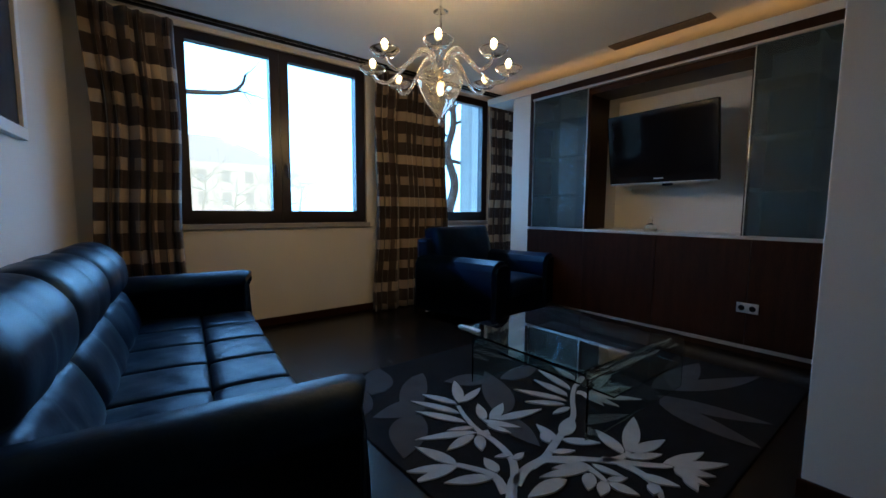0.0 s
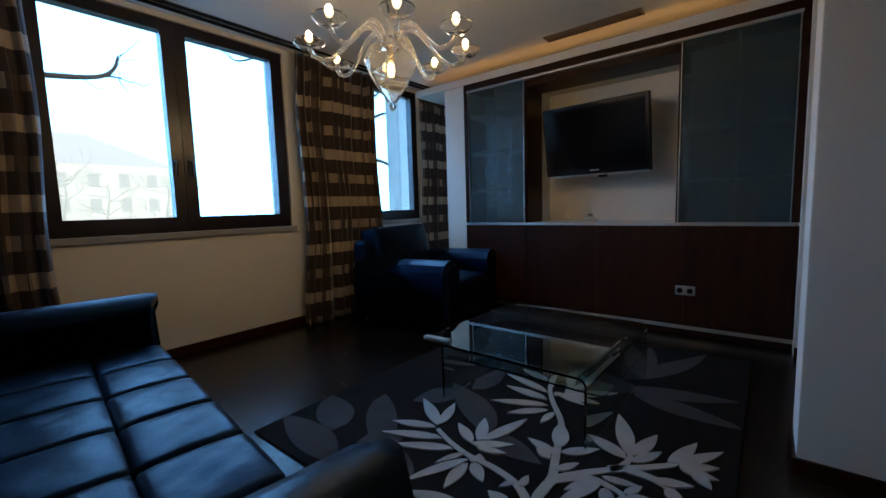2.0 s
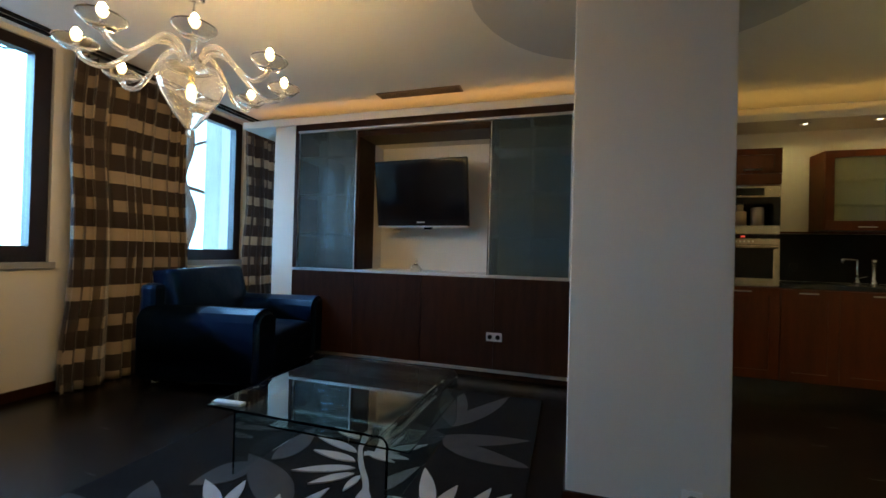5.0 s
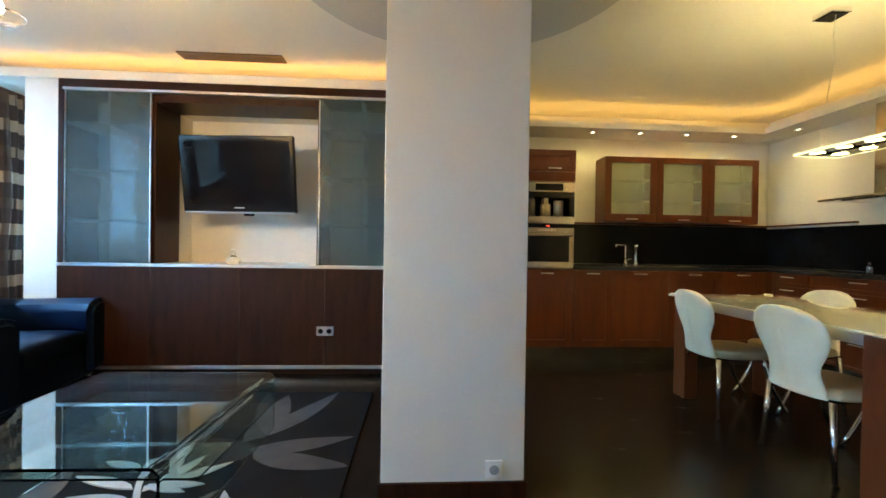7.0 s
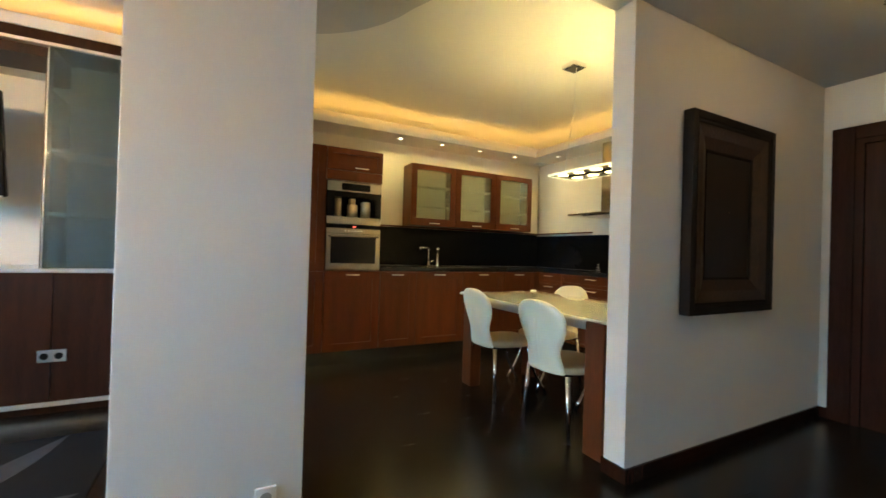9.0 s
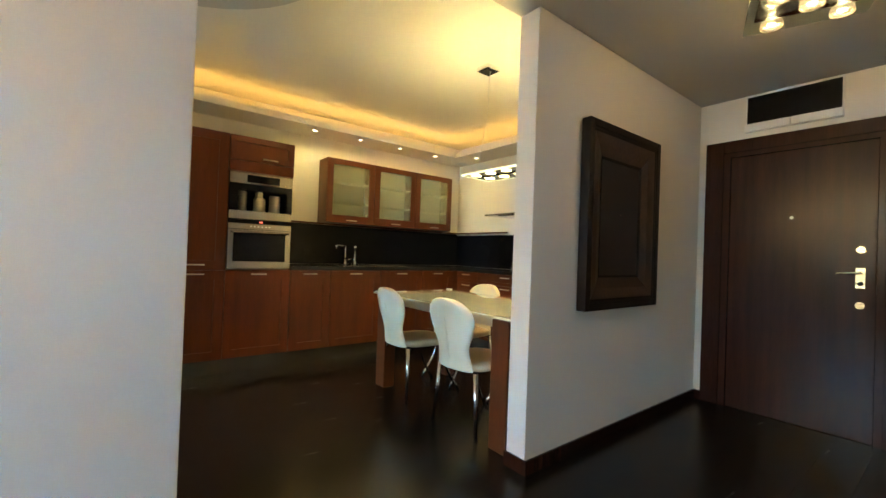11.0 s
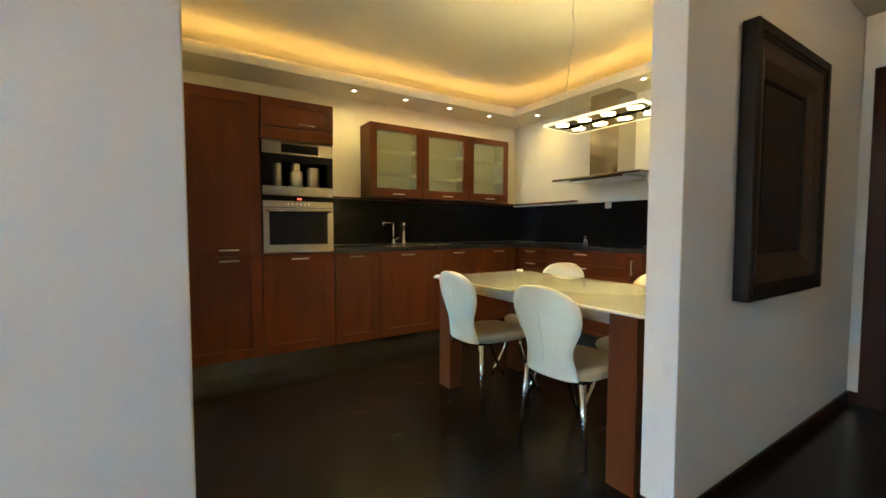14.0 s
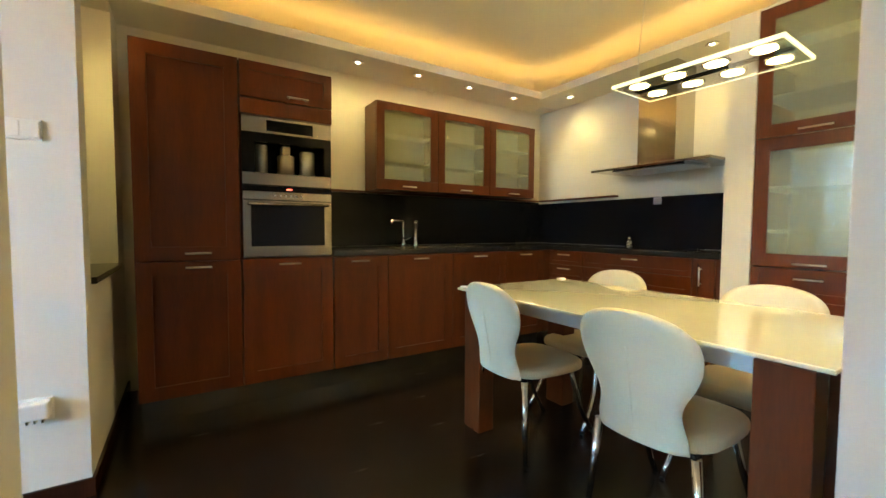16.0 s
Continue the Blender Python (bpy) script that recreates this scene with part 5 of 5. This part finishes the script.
def dining_chair():
    """Stands at the origin and faces +y; the back is at -y."""
    c = thing("dining_chair", (0, 0, 0), "cream leather dining chair with a rounded back and chrome legs", "chair", "chairs round the table")
    # back: a padded shell, wide and round on top with a waist
    prof = [(0.40, 0.155), (0.44, 0.158), (0.48, 0.150), (0.53, 0.142), (0.58, 0.152), (0.64, 0.182), (0.70, 0.205), (0.76, 0.212), (0.81, 0.200), (0.85, 0.165), (0.874, 0.120), (0.886, 0.07), (0.889, 0.03)]
    bm = bmesh.new()
    nu = 12
    front, rear = [], []
    for z, w in ((0.40 + (q.z - 0.40) * 0.92, q.x) for q in smooth_points([(ww, 0, zz) for zz, ww in prof], 4)):
        lean = -0.205 - 0.10 * ((z - 0.40) / 0.49) ** 1.2
        fr, re = [], []
        for i in range(nu + 1):
            u = -1 + 2 * i / nu
            curve = 0.030 * (u * u) * (w / 0.2)
            pad = 0.021 * (1 - u ** 4) ** 0.5 + 0.003
            fr.append(bm.verts.new((u * w, lean + curve + pad, z)))
            re.append(bm.verts.new((u * w, lean + curve - pad + (0.004 if abs(u) < 0.02 and 0.47 < z < 0.8 else 0), z)))
        front.append(fr)
        rear.append(re)
    for grid, flip in ((front, False), (rear, True)):
        for a, b in zip(grid, grid[1:]):
            for i in range(nu):
                q = (a[i], a[i + 1], b[i + 1], b[i])
                bm.faces.new(q[::-1] if flip else q).smooth = True
    for a, b in ((front[k], rear[k]) for k in (0, -1)):
        for i in range(nu):
            bm.faces.new((a[i], a[i + 1], b[i + 1], b[i])).smooth = True
    for k in range(len(front) - 1):
        for i in (0, nu):
            bm.faces.new((front[k][i], front[k + 1][i], rear[k + 1][i], rear[k][i])).smooth = True
    b = part("backrest", bm, CREAM, c, "cream padded back", local=True)
    part("seam", tube(bmesh.new(), [(0, -0.205 - 0.10 * ((z - 0.40) / 0.49) ** 1.2 - 0.0235, z) for z in (0.42, 0.47, 0.54, 0.61, 0.68, 0.73)], 0.0022, 6), CREAM, b, local=True)
    bm = bmesh.new()
    n = 28
    rings = []
    for z, s in ((0.402, 0.95), (0.408, 0.99), (0.420, 1.0), (0.436, 0.99), (0.445, 0.955), (0.450, 0.7), (0.449, 0.0)):
        ring = []
        for k in range(n):
            a = 2 * math.pi * k / n
            ca, sa = math.cos(a), math.sin(a)
            rx = 0.215 - 0.045 * max(0.0, -sa)
            ry = 0.235 if sa > 0 else 0.212
            ex = 0.52 if sa > 0 else 0.40
            ring.append(bm.verts.new((s * rx * math.copysign(abs(ca) ** ex, ca), 0.015 + s * ry * math.copysign(abs(sa) ** ex, sa), z)))
        rings.append(ring)
    for a, bb in zip(rings, rings[1:]):
        for k in range(n):
            bm.faces.new((a[k], a[(k + 1) % n], bb[(k + 1) % n], bb[k])).smooth = True
    bm.faces.new(rings[0][::-1])
    bmesh.ops.remove_doubles(bm, verts=bm.verts[:], dist=0.0005)
    part("seat", bm, SHADEDSEAT, c, "padded seat, coloured darker for its shade", local=True)
    part("seat_rim", tube(bmesh.new(), smooth_points([(-0.158, -0.178, 0.408), (-0.08, -0.203, 0.406), (0, -0.209, 0.405), (0.08, -0.203, 0.406), (0.158, -0.178, 0.408)], 4), 0.010, 8), CREAM, c, local=True)
    part("seat_frame", boxes((-0.17, 0.17, -0.17, 0.17, 0.385, 0.404, 0.006)), BLACKPLASTIC, c, local=True)
    for sx in (-1, 1):
        leg = part("leg", tube(bmesh.new(), [(sx * 0.172, -0.165, 0.395), (sx * 0.205, -0.182, 0.012)], [0.017, 0.011], 10), CHROME, c, "chrome leg", local=True)
        part("foot", tube(bmesh.new(), [(sx * 0.215, -0.185, 0.012), (sx * 0.215, -0.185, 0.0)], 0.013, 10), BLACKPLASTIC, leg, local=True)
        leg = part("leg", tube(bmesh.new(), smooth_points([(sx * 0.16, 0.15, 0.395), (sx * 0.185, 0.20, 0.2), (sx * 0.20, 0.31, 0.012)], 4), [0.013] * 9, 10), CHROME, c, "chrome leg", local=True)
        part("foot", tube(bmesh.new(), [(sx * 0.20, 0.31, 0.012), (sx * 0.20, 0.315, 0.0)], 0.013, 10), BLACKPLASTIC, leg, local=True)
    return c


first = dining_chair()
first.matrix_basis = pose(3.60, -1.745, 0, 0, 0, 180 - 3)
copy_thing(first, pose(2.855, -1.735, 0, 0, 0, 180 + 2))
copy_thing(first, pose(3.66, -2.33, 0, 0, 0, 0))
copy_thing(first, pose(2.83, -2.33, 0, 0, 0, 2))

# pendant lamp over the table
pl = thing("pendant_lamp", (2.91, -2.02, 1.735), "glass plate pendant lamp with lit round bulbs", "pendant lamp", turn=2.0)
glass_plate = part("glass_plate", boxes((-0.30, 0.30, -0.15, 0.15, 0.0, 0.012)), CLEAR, pl, "clear glass with bright edges", local=True)
part("plate_edge", boxes((-0.306, 0.306, -0.156, -0.1505, -0.001, 0.013), (-0.306, 0.306, 0.1505, 0.156, -0.001, 0.013), (-0.306, -0.3005, -0.1505, 0.1505, -0.001, 0.013), (0.3005, 0.306, -0.1505, 0.1505, -0.001, 0.013)), EDGEGLASS, pl, "pale glass edge strip, glowing for piped bulb light", local=True)
glass_plate.visible_shadow = False
part("bar", boxes((-0.285, 0.285, -0.018, 0.018, 0.0125, 0.020, 0.003)), BLACKPLASTIC, pl, "dark middle bar", local=True)
for k in range(4):
    for y in (-0.075, 0.075):
        x = -0.225 + 0.15 * k
        part("bulb_holder", lathe(bmesh.new(), [(0.042, 0.013), (0.046, 0.013), (0.048, 0.020), (0.042, 0.020)], 20, (x, y, 0)), CHROME, pl, local=True)
        part("bulb", lathe(bmesh.new(), [(0, 0.013), (0.036, 0.013), (0.038, 0.019), (0.026, 0.027), (0, 0.030)], 20, (x, y, 0)), LAMPGLOW, pl, "lit flat bulb on the glass", local=True)
can = part("canopy", boxes((3.195, 3.325, -2.21, -2.075, 2.645, 2.679, 0.003)), CHROME, pl)
part("cover_plate", boxes((3.207, 3.313, -2.198, -2.087, 2.641, 2.6448, 0.001)), BLACKGLASS, can, "dark glossy cover plate")
part("cable", tube(bmesh.new(), smooth_points([(3.23, -2.14, 2.646), (3.235, -2.13, 2.50), (3.20, -2.10, 2.42), (3.225, -2.12, 2.30), (3.20, -2.03, 1.90), (3.19, -2.01, 1.745)], 6), 0.0022, 6), ALU, pl)

# switch and socket on the wall block
sw = thing("light_switch", (4.22, 0.255, 1.44), "white light switch on the wall", "switch")
part("plate", boxes((4.210, 4.22, 0.215, 0.335, 1.440, 1.520, 0.003)), WHITE, sw)
part("rocker", boxes((4.205, 4.210, 0.223, 0.272, 1.450, 1.510, 0.002)), WHITE, sw)
part("rocker", boxes((4.205, 4.210, 0.278, 0.327, 1.450, 1.510, 0.002)), WHITE, sw)
ad = thing("plug_adapter", (4.19, 0.265, 0.36), "white plug adapter in the wall socket", "adapter")
part("plate", boxes((4.211, 4.22, 0.215, 0.315, 0.355, 0.445, 0.003)), WHITE, ad)
part("block", boxes((4.155, 4.211, 0.220, 0.305, 0.375, 0.440, 0.008)), WHITE, ad)
for k in range(3):
    part("pin", boxes((4.16, 4.195, 0.235 + 0.022 * k, 0.242 + 0.022 * k, 0.362, 0.375)), BRASS, ad)

# ---- hall ----
door = thing("door_1", (1.58, YH, 0), "closed dark wooden entrance door with brass locks", "door", kind="structure")
part("frame", boxes((2.03, 2.155, YH - 0.10, YH + 0.022, 0, 2.115, 0.004), (1.0, 1.125, YH - 0.10, YH + 0.022, 0, 2.115, 0.004), (1.125, 2.03, YH - 0.10, YH + 0.022, 2.02, 2.115, 0.004)), DOORWOOD, door)
part("inner_frame", boxes((1.985, 2.03, YH - 0.10, YH + 0.004, 0, 2.02), (1.125, 1.165, YH - 0.10, YH + 0.004, 0, 2.02), (1.165, 1.985, YH - 0.10, YH + 0.004, 1.985, 2.02)), DOORWOOD, door)
leaf = part("leaf", boxes((1.167, 1.983, YH - 0.06, YH - 0.012, 0.0005, 1.983, 0.003)), DOORWOOD, door)


def disc_y(x, z, r, depth, mat, name, parent):
    bm = bmesh.new()
    bmesh.ops.create_cone(bm, cap_ends=True, segments=20, radius1=r, radius2=r * 0.9, depth=depth, matrix=pose(x, YH - 0.012 + depth / 2, z, -90, 0, 0))
    return part(name, bm, mat, parent)


disc_y(1.60, 1.487, 0.012, 0.006, ALU, "peephole", leaf)
disc_y(1.24, 1.257, 0.026, 0.010, BRASS, "lock", leaf)
disc_y(1.24, 0.891, 0.026, 0.010, BRASS, "lock", leaf)
part("handle_plate", boxes((1.215, 1.265, YH - 0.012, YH - 0.003, 1.00, 1.14, 0.004)), BRASS, leaf)
part("handle", tube(bmesh.new(), smooth_points([(1.24, YH - 0.004, 1.105), (1.24, YH + 0.035, 1.105), (1.27, YH + 0.045, 1.104), (1.35, YH + 0.045, 1.098)], 4), 0.008, 10), BRASS, leaf)
disc_y(1.24, 1.035, 0.016, 0.014, BLACKPLASTIC, "cylinder", leaf)

grille = thing("air_unit_grille", (1.61, YH, 2.15), "black air unit grille with a white flap over the door", "grille")
part("frame", boxes((1.335, 1.892, YH, YH + 0.012, 2.435, 2.448), (1.335, 1.345, YH, YH + 0.012, 2.225, 2.435), (1.882, 1.892, YH, YH + 0.012, 2.225, 2.435)), WHITE, grille)
part("backing", boxes((1.345, 1.882, YH, YH + 0.004, 2.225, 2.435)), BLACKPLASTIC, grille)
for k in range(12):
    part("slat", boxes((1.347, 1.880, YH + 0.004, YH + 0.010, 2.229 + k * 0.0172, 2.236 + k * 0.0172)), BLACKPLASTIC, grille)
part("flap", boxes((1.335, 1.61, YH, YH + 0.035, 2.16, 2.222, 0.006), (1.614, 1.892, YH, YH + 0.035, 2.16, 2.222, 0.006)), WHITE, grille)

art = thing("wall_art", (2.19, -2.37, 0.83), "large dark carved wooden picture panel in a deep black frame", "picture")
AX0, AX1 = 2.152, 2.213
AY0, AY1, AZ0, AZ1, AW = -2.80, -1.92, 0.828, 1.96, 0.045
part("frame", boxes((AX0, AX1, AY0, AY0 + AW, AZ0, AZ1, 0.005), (AX0, AX1, AY1 - AW, AY1, AZ0, AZ1, 0.005), (AX0, AX1, AY0 + AW, AY1 - AW, AZ0, AZ0 + AW, 0.005), (AX0, AX1, AY0 + AW, AY1 - AW, AZ1 - AW, AZ1, 0.005)), ARTFRAME, art)


def sloped_ring(y0, y1, z0, z1, x, into, wide, back):
    """A picture moulding that slopes inward from its outer edge, with its back on the wall."""
    bm = bmesh.new()
    rings = [[bm.verts.new((px, y, z)) for y, z in ((y0 + w, z0 + w), (y1 - w, z0 + w), (y1 - w, z1 - w), (y0 + w, z1 - w))]
             for px, w in ((back, 0.0), (x, 0.0), (x + 0.003, wide * 0.08), (x + into * 0.35, wide * 0.5), (x + into, wide), (back, wide))]
    for a, b in zip(rings, rings[1:]):
        for k in range(4):
            bm.faces.new((a[k], a[(k + 1) % 4], b[(k + 1) % 4], b[k]))
    return bm


part("inner_frame", sloped_ring(AY0 + AW, AY1 - AW, AZ0 + AW, AZ1 - AW, 2.157, 0.010, 0.022, 2.213), ARTFRAME, art)
part("moulding", sloped_ring(AY0 + AW + 0.0225, AY1 - AW - 0.0225, AZ0 + AW + 0.0225, AZ1 - AW - 0.0225, 2.163, 0.034, 0.125, 2.213), ARTWOOD, art, "brown sloping moulding")
part("moulding_lip", sloped_ring(AY0 + 0.193, AY1 - 0.193, AZ0 + 0.193, AZ1 - 0.193, 2.192, 0.010, 0.014, 2.213), ARTFRAME, art)
part("carved_field", boxes((2.203, 2.212, AY0 + 0.2075, AY1 - 0.2075, AZ0 + 0.2075, AZ1 - 0.2075)), ARTDARK, art, "dark glossy centre panel")
part("stud", lathe(bmesh.new(), [(0, 0), (0.006, 0.0), (0.005, 0.004), (0, 0.005)], 10, (2.200, -2.36, 1.42)), BRASS, art)

hl = thing("hall_ceiling_lamp", (1.27, -2.28, 2.33), "square glass ceiling lamp with lit halogen bulbs", "ceiling lamp", turn=20.0)
part("ceiling_plate", boxes((-0.20, 0.20, -0.20, 0.20, 0.078, 0.119, 0.004)), CHROME, hl, local=True)
pane = part("glass_plate", boxes((-0.24, 0.24, -0.24, 0.24, 0.03, 0.038, 0.002)), TABLEGLASS, hl, local=True)
pane.visible_shadow = False
part("post", tube(bmesh.new(), [(0, 0, 0.02), (0, 0, 0.076)], 0.012, 10), CHROME, hl, local=True)
for x, y in ((0.13, 0.13), (-0.13, 0.13), (0.13, -0.13), (-0.13, -0.13), (0, 0)):
    cup = part("cup", lathe(bmesh.new(), [(0.012, 0.075), (0.02, 0.06), (0.045, 0.025), (0.047, 0.0), (0.044, 0.0), (0.040, 0.025), (0.016, 0.058)], 18, (x, y, 0)), CRYSTAL, hl, local=True)
    cup.visible_shadow = False
    part("bulb", lathe(bmesh.new(), [(0, 0.01), (0.014, 0.013), (0.018, 0.028), (0.012, 0.045), (0, 0.05)], 12, (x, y, 0)), HALLGLOW, hl, local=True)

# ---- outside ----
bm = bmesh.new()
bm.faces.new([bm.verts.new(p) for p in ((260, 130, -30), (-260, 130, -30), (-260, 130, 210), (260, 130, 210))])
structure("backdrop", bm, DAYGLOW, "bright hazy winter sky", "sky")
structure("ground", boxes((-400, 400, YN + 0.5, 600, -3.2, -3.0)), LAWN, "winter lawn outside", "ground")


def bare_tree(name, base, height, seed, lean, label, limbs):
    rnd = random.Random(seed)
    t = thing(name, base, label, "tree")
    trunk = smooth_points([(0, 0, 0), (lean * 0.3, 0.1, height * 0.3), (lean * 0.1, 0, height * 0.55), (lean, 0.1, height * 0.8), (lean * 0.8, 0, height)], 4)
    bm = tube(bmesh.new(), trunk, [0.20 * (1 - 0.75 * i / (len(trunk) - 1)) for i in range(len(trunk))], 10)
    part("trunk", bm, BARK, t, local=True)
    crown = bmesh.new()

    def grow(p, way, length, radius, depth):
        pts = [p]
        for _ in range(4):
            way = (way + Vector((rnd.uniform(-0.35, 0.35), rnd.uniform(-0.35, 0.35), rnd.uniform(-0.2, 0.3)))).normalized()
            pts.append(pts[-1] + way * length / 4)
        tube(crown, pts, [radius * (1 - 0.5 * k / 4) for k in range(5)], 5, False)
        if depth:
            for k in range(3):
                q = pts[rnd.choice((2, 3, 4))]
                w = (way + Vector((rnd.uniform(-0.9, 0.9), rnd.uniform(-0.9, 0.9), rnd.uniform(-0.5, 0.7)))).normalized()
                grow(q, w, length * rnd.uniform(0.5, 0.75), radius * 0.5, depth - 1)
    for k in range(limbs):
        i = rnd.randrange(len(trunk) // 3, len(trunk))
        a = rnd.uniform(0, 6.28)
        grow(trunk[i], Vector((math.cos(a), math.sin(a), rnd.uniform(-0.1, 0.6))).normalized(), height * rnd.uniform(0.25, 0.4), 0.06, 3)
    part("crown", crown, BARK, t, local=True)
    return t


def window_tree(base, trunk, limbs, seed, label):
    """A near bare tree: its trunk and limbs follow smooth lines, with twigs along the limbs."""
    rnd = random.Random(seed)
    t = thing("bare_tree", base, label, "tree")
    line = smooth_points(trunk, 5)
    part("trunk", tube(bmesh.new(), line, [0.19 * (1 - 0.6 * i / (len(line) - 1)) for i in range(len(line))], 10), BARK, t)
    crown = bmesh.new()
    for pts, r in limbs:
        limb = smooth_points(pts, 5)
        tube(crown, limb, [r * (1 - 0.75 * i / (len(limb) - 1)) for i in range(len(limb))], 7, False)
        for i in range(3, len(limb), 3):
            way = (limb[min(i + 1, len(limb) - 1)] - limb[i - 1]).normalized()
            for _ in range(1):
                d = (way + Vector((rnd.uniform(-0.8, 0.8), rnd.uniform(-0.6, 0.6), rnd.uniform(-0.8, 0.8)))).normalized()
                q = limb[i]
                twig = [q, q + d * 0.12, q + d * 0.22 + Vector((0, 0, rnd.uniform(-0.06, 0.06))), q + d * rnd.uniform(0.3, 0.5) + Vector((rnd.uniform(-0.1, 0.1), 0, rnd.uniform(-0.1, 0.1)))]
                tube(crown, twig, [0.010, 0.007, 0.005, 0.003], 5, False)
    part("crown", crown, BARK, t)
    return t


window_tree((-1.6, 10.0, -3.0), [(-1.6, 10.0, -3.0), (-1.5, 10.0, 0.0), (-1.7, 10.0, 3.0), (-1.4, 9.9, 6.5)],
            [([(-1.5, 9.9, 2.2), (-0.2, 9.7, 2.9), (1.0, 9.5, 3.28), (1.75, 9.5, 3.33), (2.4, 9.5, 3.44), (2.65, 9.5, 3.62), (2.73, 9.5, 3.85)], 0.075), ([(2.4, 9.5, 3.44), (2.65, 9.5, 3.50), (2.9, 9.5, 3.45)], 0.025)], 3, "bare winter tree with a limb before the window")
window_tree((8.3, 9.6, -3.0), [(8.3, 9.6, -3.0), (8.5, 9.6, -0.6), (8.15, 9.6, 0.8), (8.42, 9.6, 1.9), (8.12, 9.6, 2.8), (8.35, 9.6, 3.8), (8.0, 9.6, 5.6)],
            [([(8.2, 9.6, 2.6), (8.9, 9.6, 2.5), (9.6, 9.5, 2.25), (10.4, 9.5, 2.7)], 0.06), ([(8.3, 9.6, 3.6), (9.0, 9.5, 3.9), (9.8, 9.5, 3.7)], 0.05), ([(8.1, 9.6, 4.6), (6.9, 9.5, 4.9), (5.9, 9.5, 4.4), (5.45, 9.5, 3.85)], 0.05),
             ([(6.6, 9.5, 4.8), (5.6, 9.5, 4.65), (4.8, 9.5, 4.3), (4.5, 9.5, 4.4)], 0.035), ([(8.3, 9.6, 3.2), (7.4, 9.6, 3.6), (6.9, 9.6, 4.1)], 0.04), ([(8.2, 9.6, 4.0), (8.9, 9.6, 4.5), (9.6, 9.6, 4.5)], 0.04)], 6, "bare winter tree with a twisted trunk by the window")
# Far trees and house glow faintly so that they look washed out.
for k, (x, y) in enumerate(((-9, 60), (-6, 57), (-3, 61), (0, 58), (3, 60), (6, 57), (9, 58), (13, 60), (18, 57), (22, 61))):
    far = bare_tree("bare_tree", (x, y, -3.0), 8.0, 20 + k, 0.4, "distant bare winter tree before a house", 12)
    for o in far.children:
        o.data.materials[0] = GLOWBARK

house = thing("house", (9, 72, -3.0), "distant pale multi-storey house with a hipped roof", "house")
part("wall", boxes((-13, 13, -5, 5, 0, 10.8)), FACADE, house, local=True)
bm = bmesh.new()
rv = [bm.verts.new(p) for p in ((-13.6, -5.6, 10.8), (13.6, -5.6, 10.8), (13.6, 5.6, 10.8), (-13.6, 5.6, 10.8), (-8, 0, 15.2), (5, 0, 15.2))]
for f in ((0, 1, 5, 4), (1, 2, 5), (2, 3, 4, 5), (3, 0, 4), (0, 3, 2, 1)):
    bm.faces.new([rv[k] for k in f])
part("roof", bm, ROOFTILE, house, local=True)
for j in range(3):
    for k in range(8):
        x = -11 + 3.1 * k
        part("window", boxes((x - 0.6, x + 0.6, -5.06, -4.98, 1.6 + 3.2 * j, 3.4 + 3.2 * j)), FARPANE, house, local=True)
single("stone_reveal", boxes((4.645, 4.75, YN + 0.36, 5.05, -3.0, 3.2)), STONE, "pale stone reveal outside the window", "wall")

# ---- floor planks, running along y ----
PW = 0.19
rnd = random.Random(11)
floor_ob = bpy.data.objects["floor"]
meshes = []
for k in range(6):
    length = (1.2, 1.45, 1.7, 1.9, 2.1, 2.3)[k]
    bm = boxes((-PW / 2 + 0.0002, PW / 2 - 0.0002, -length / 2, length / 2, -0.006, 0.0))
    me = mesh_from(bm, "plank", PLANK)
    me.materials.append(GROUT)
    for f in me.polygons:
        f.material_index = 0 if f.normal.z > 0.5 else 1
    meshes.append((length, me))
x = -0.75 + PW / 2
while x < XE + 0.1:
    y = YS - rnd.uniform(0.1, 1.4)
    while y < YN + 0.02:
        length, me = rnd.choice(meshes)
        ob = new("plank", me)
        ob.location = (x, y + length / 2, -0.0001 * rnd.random())
        ob.parent = floor_ob
        y += length
    x += PW
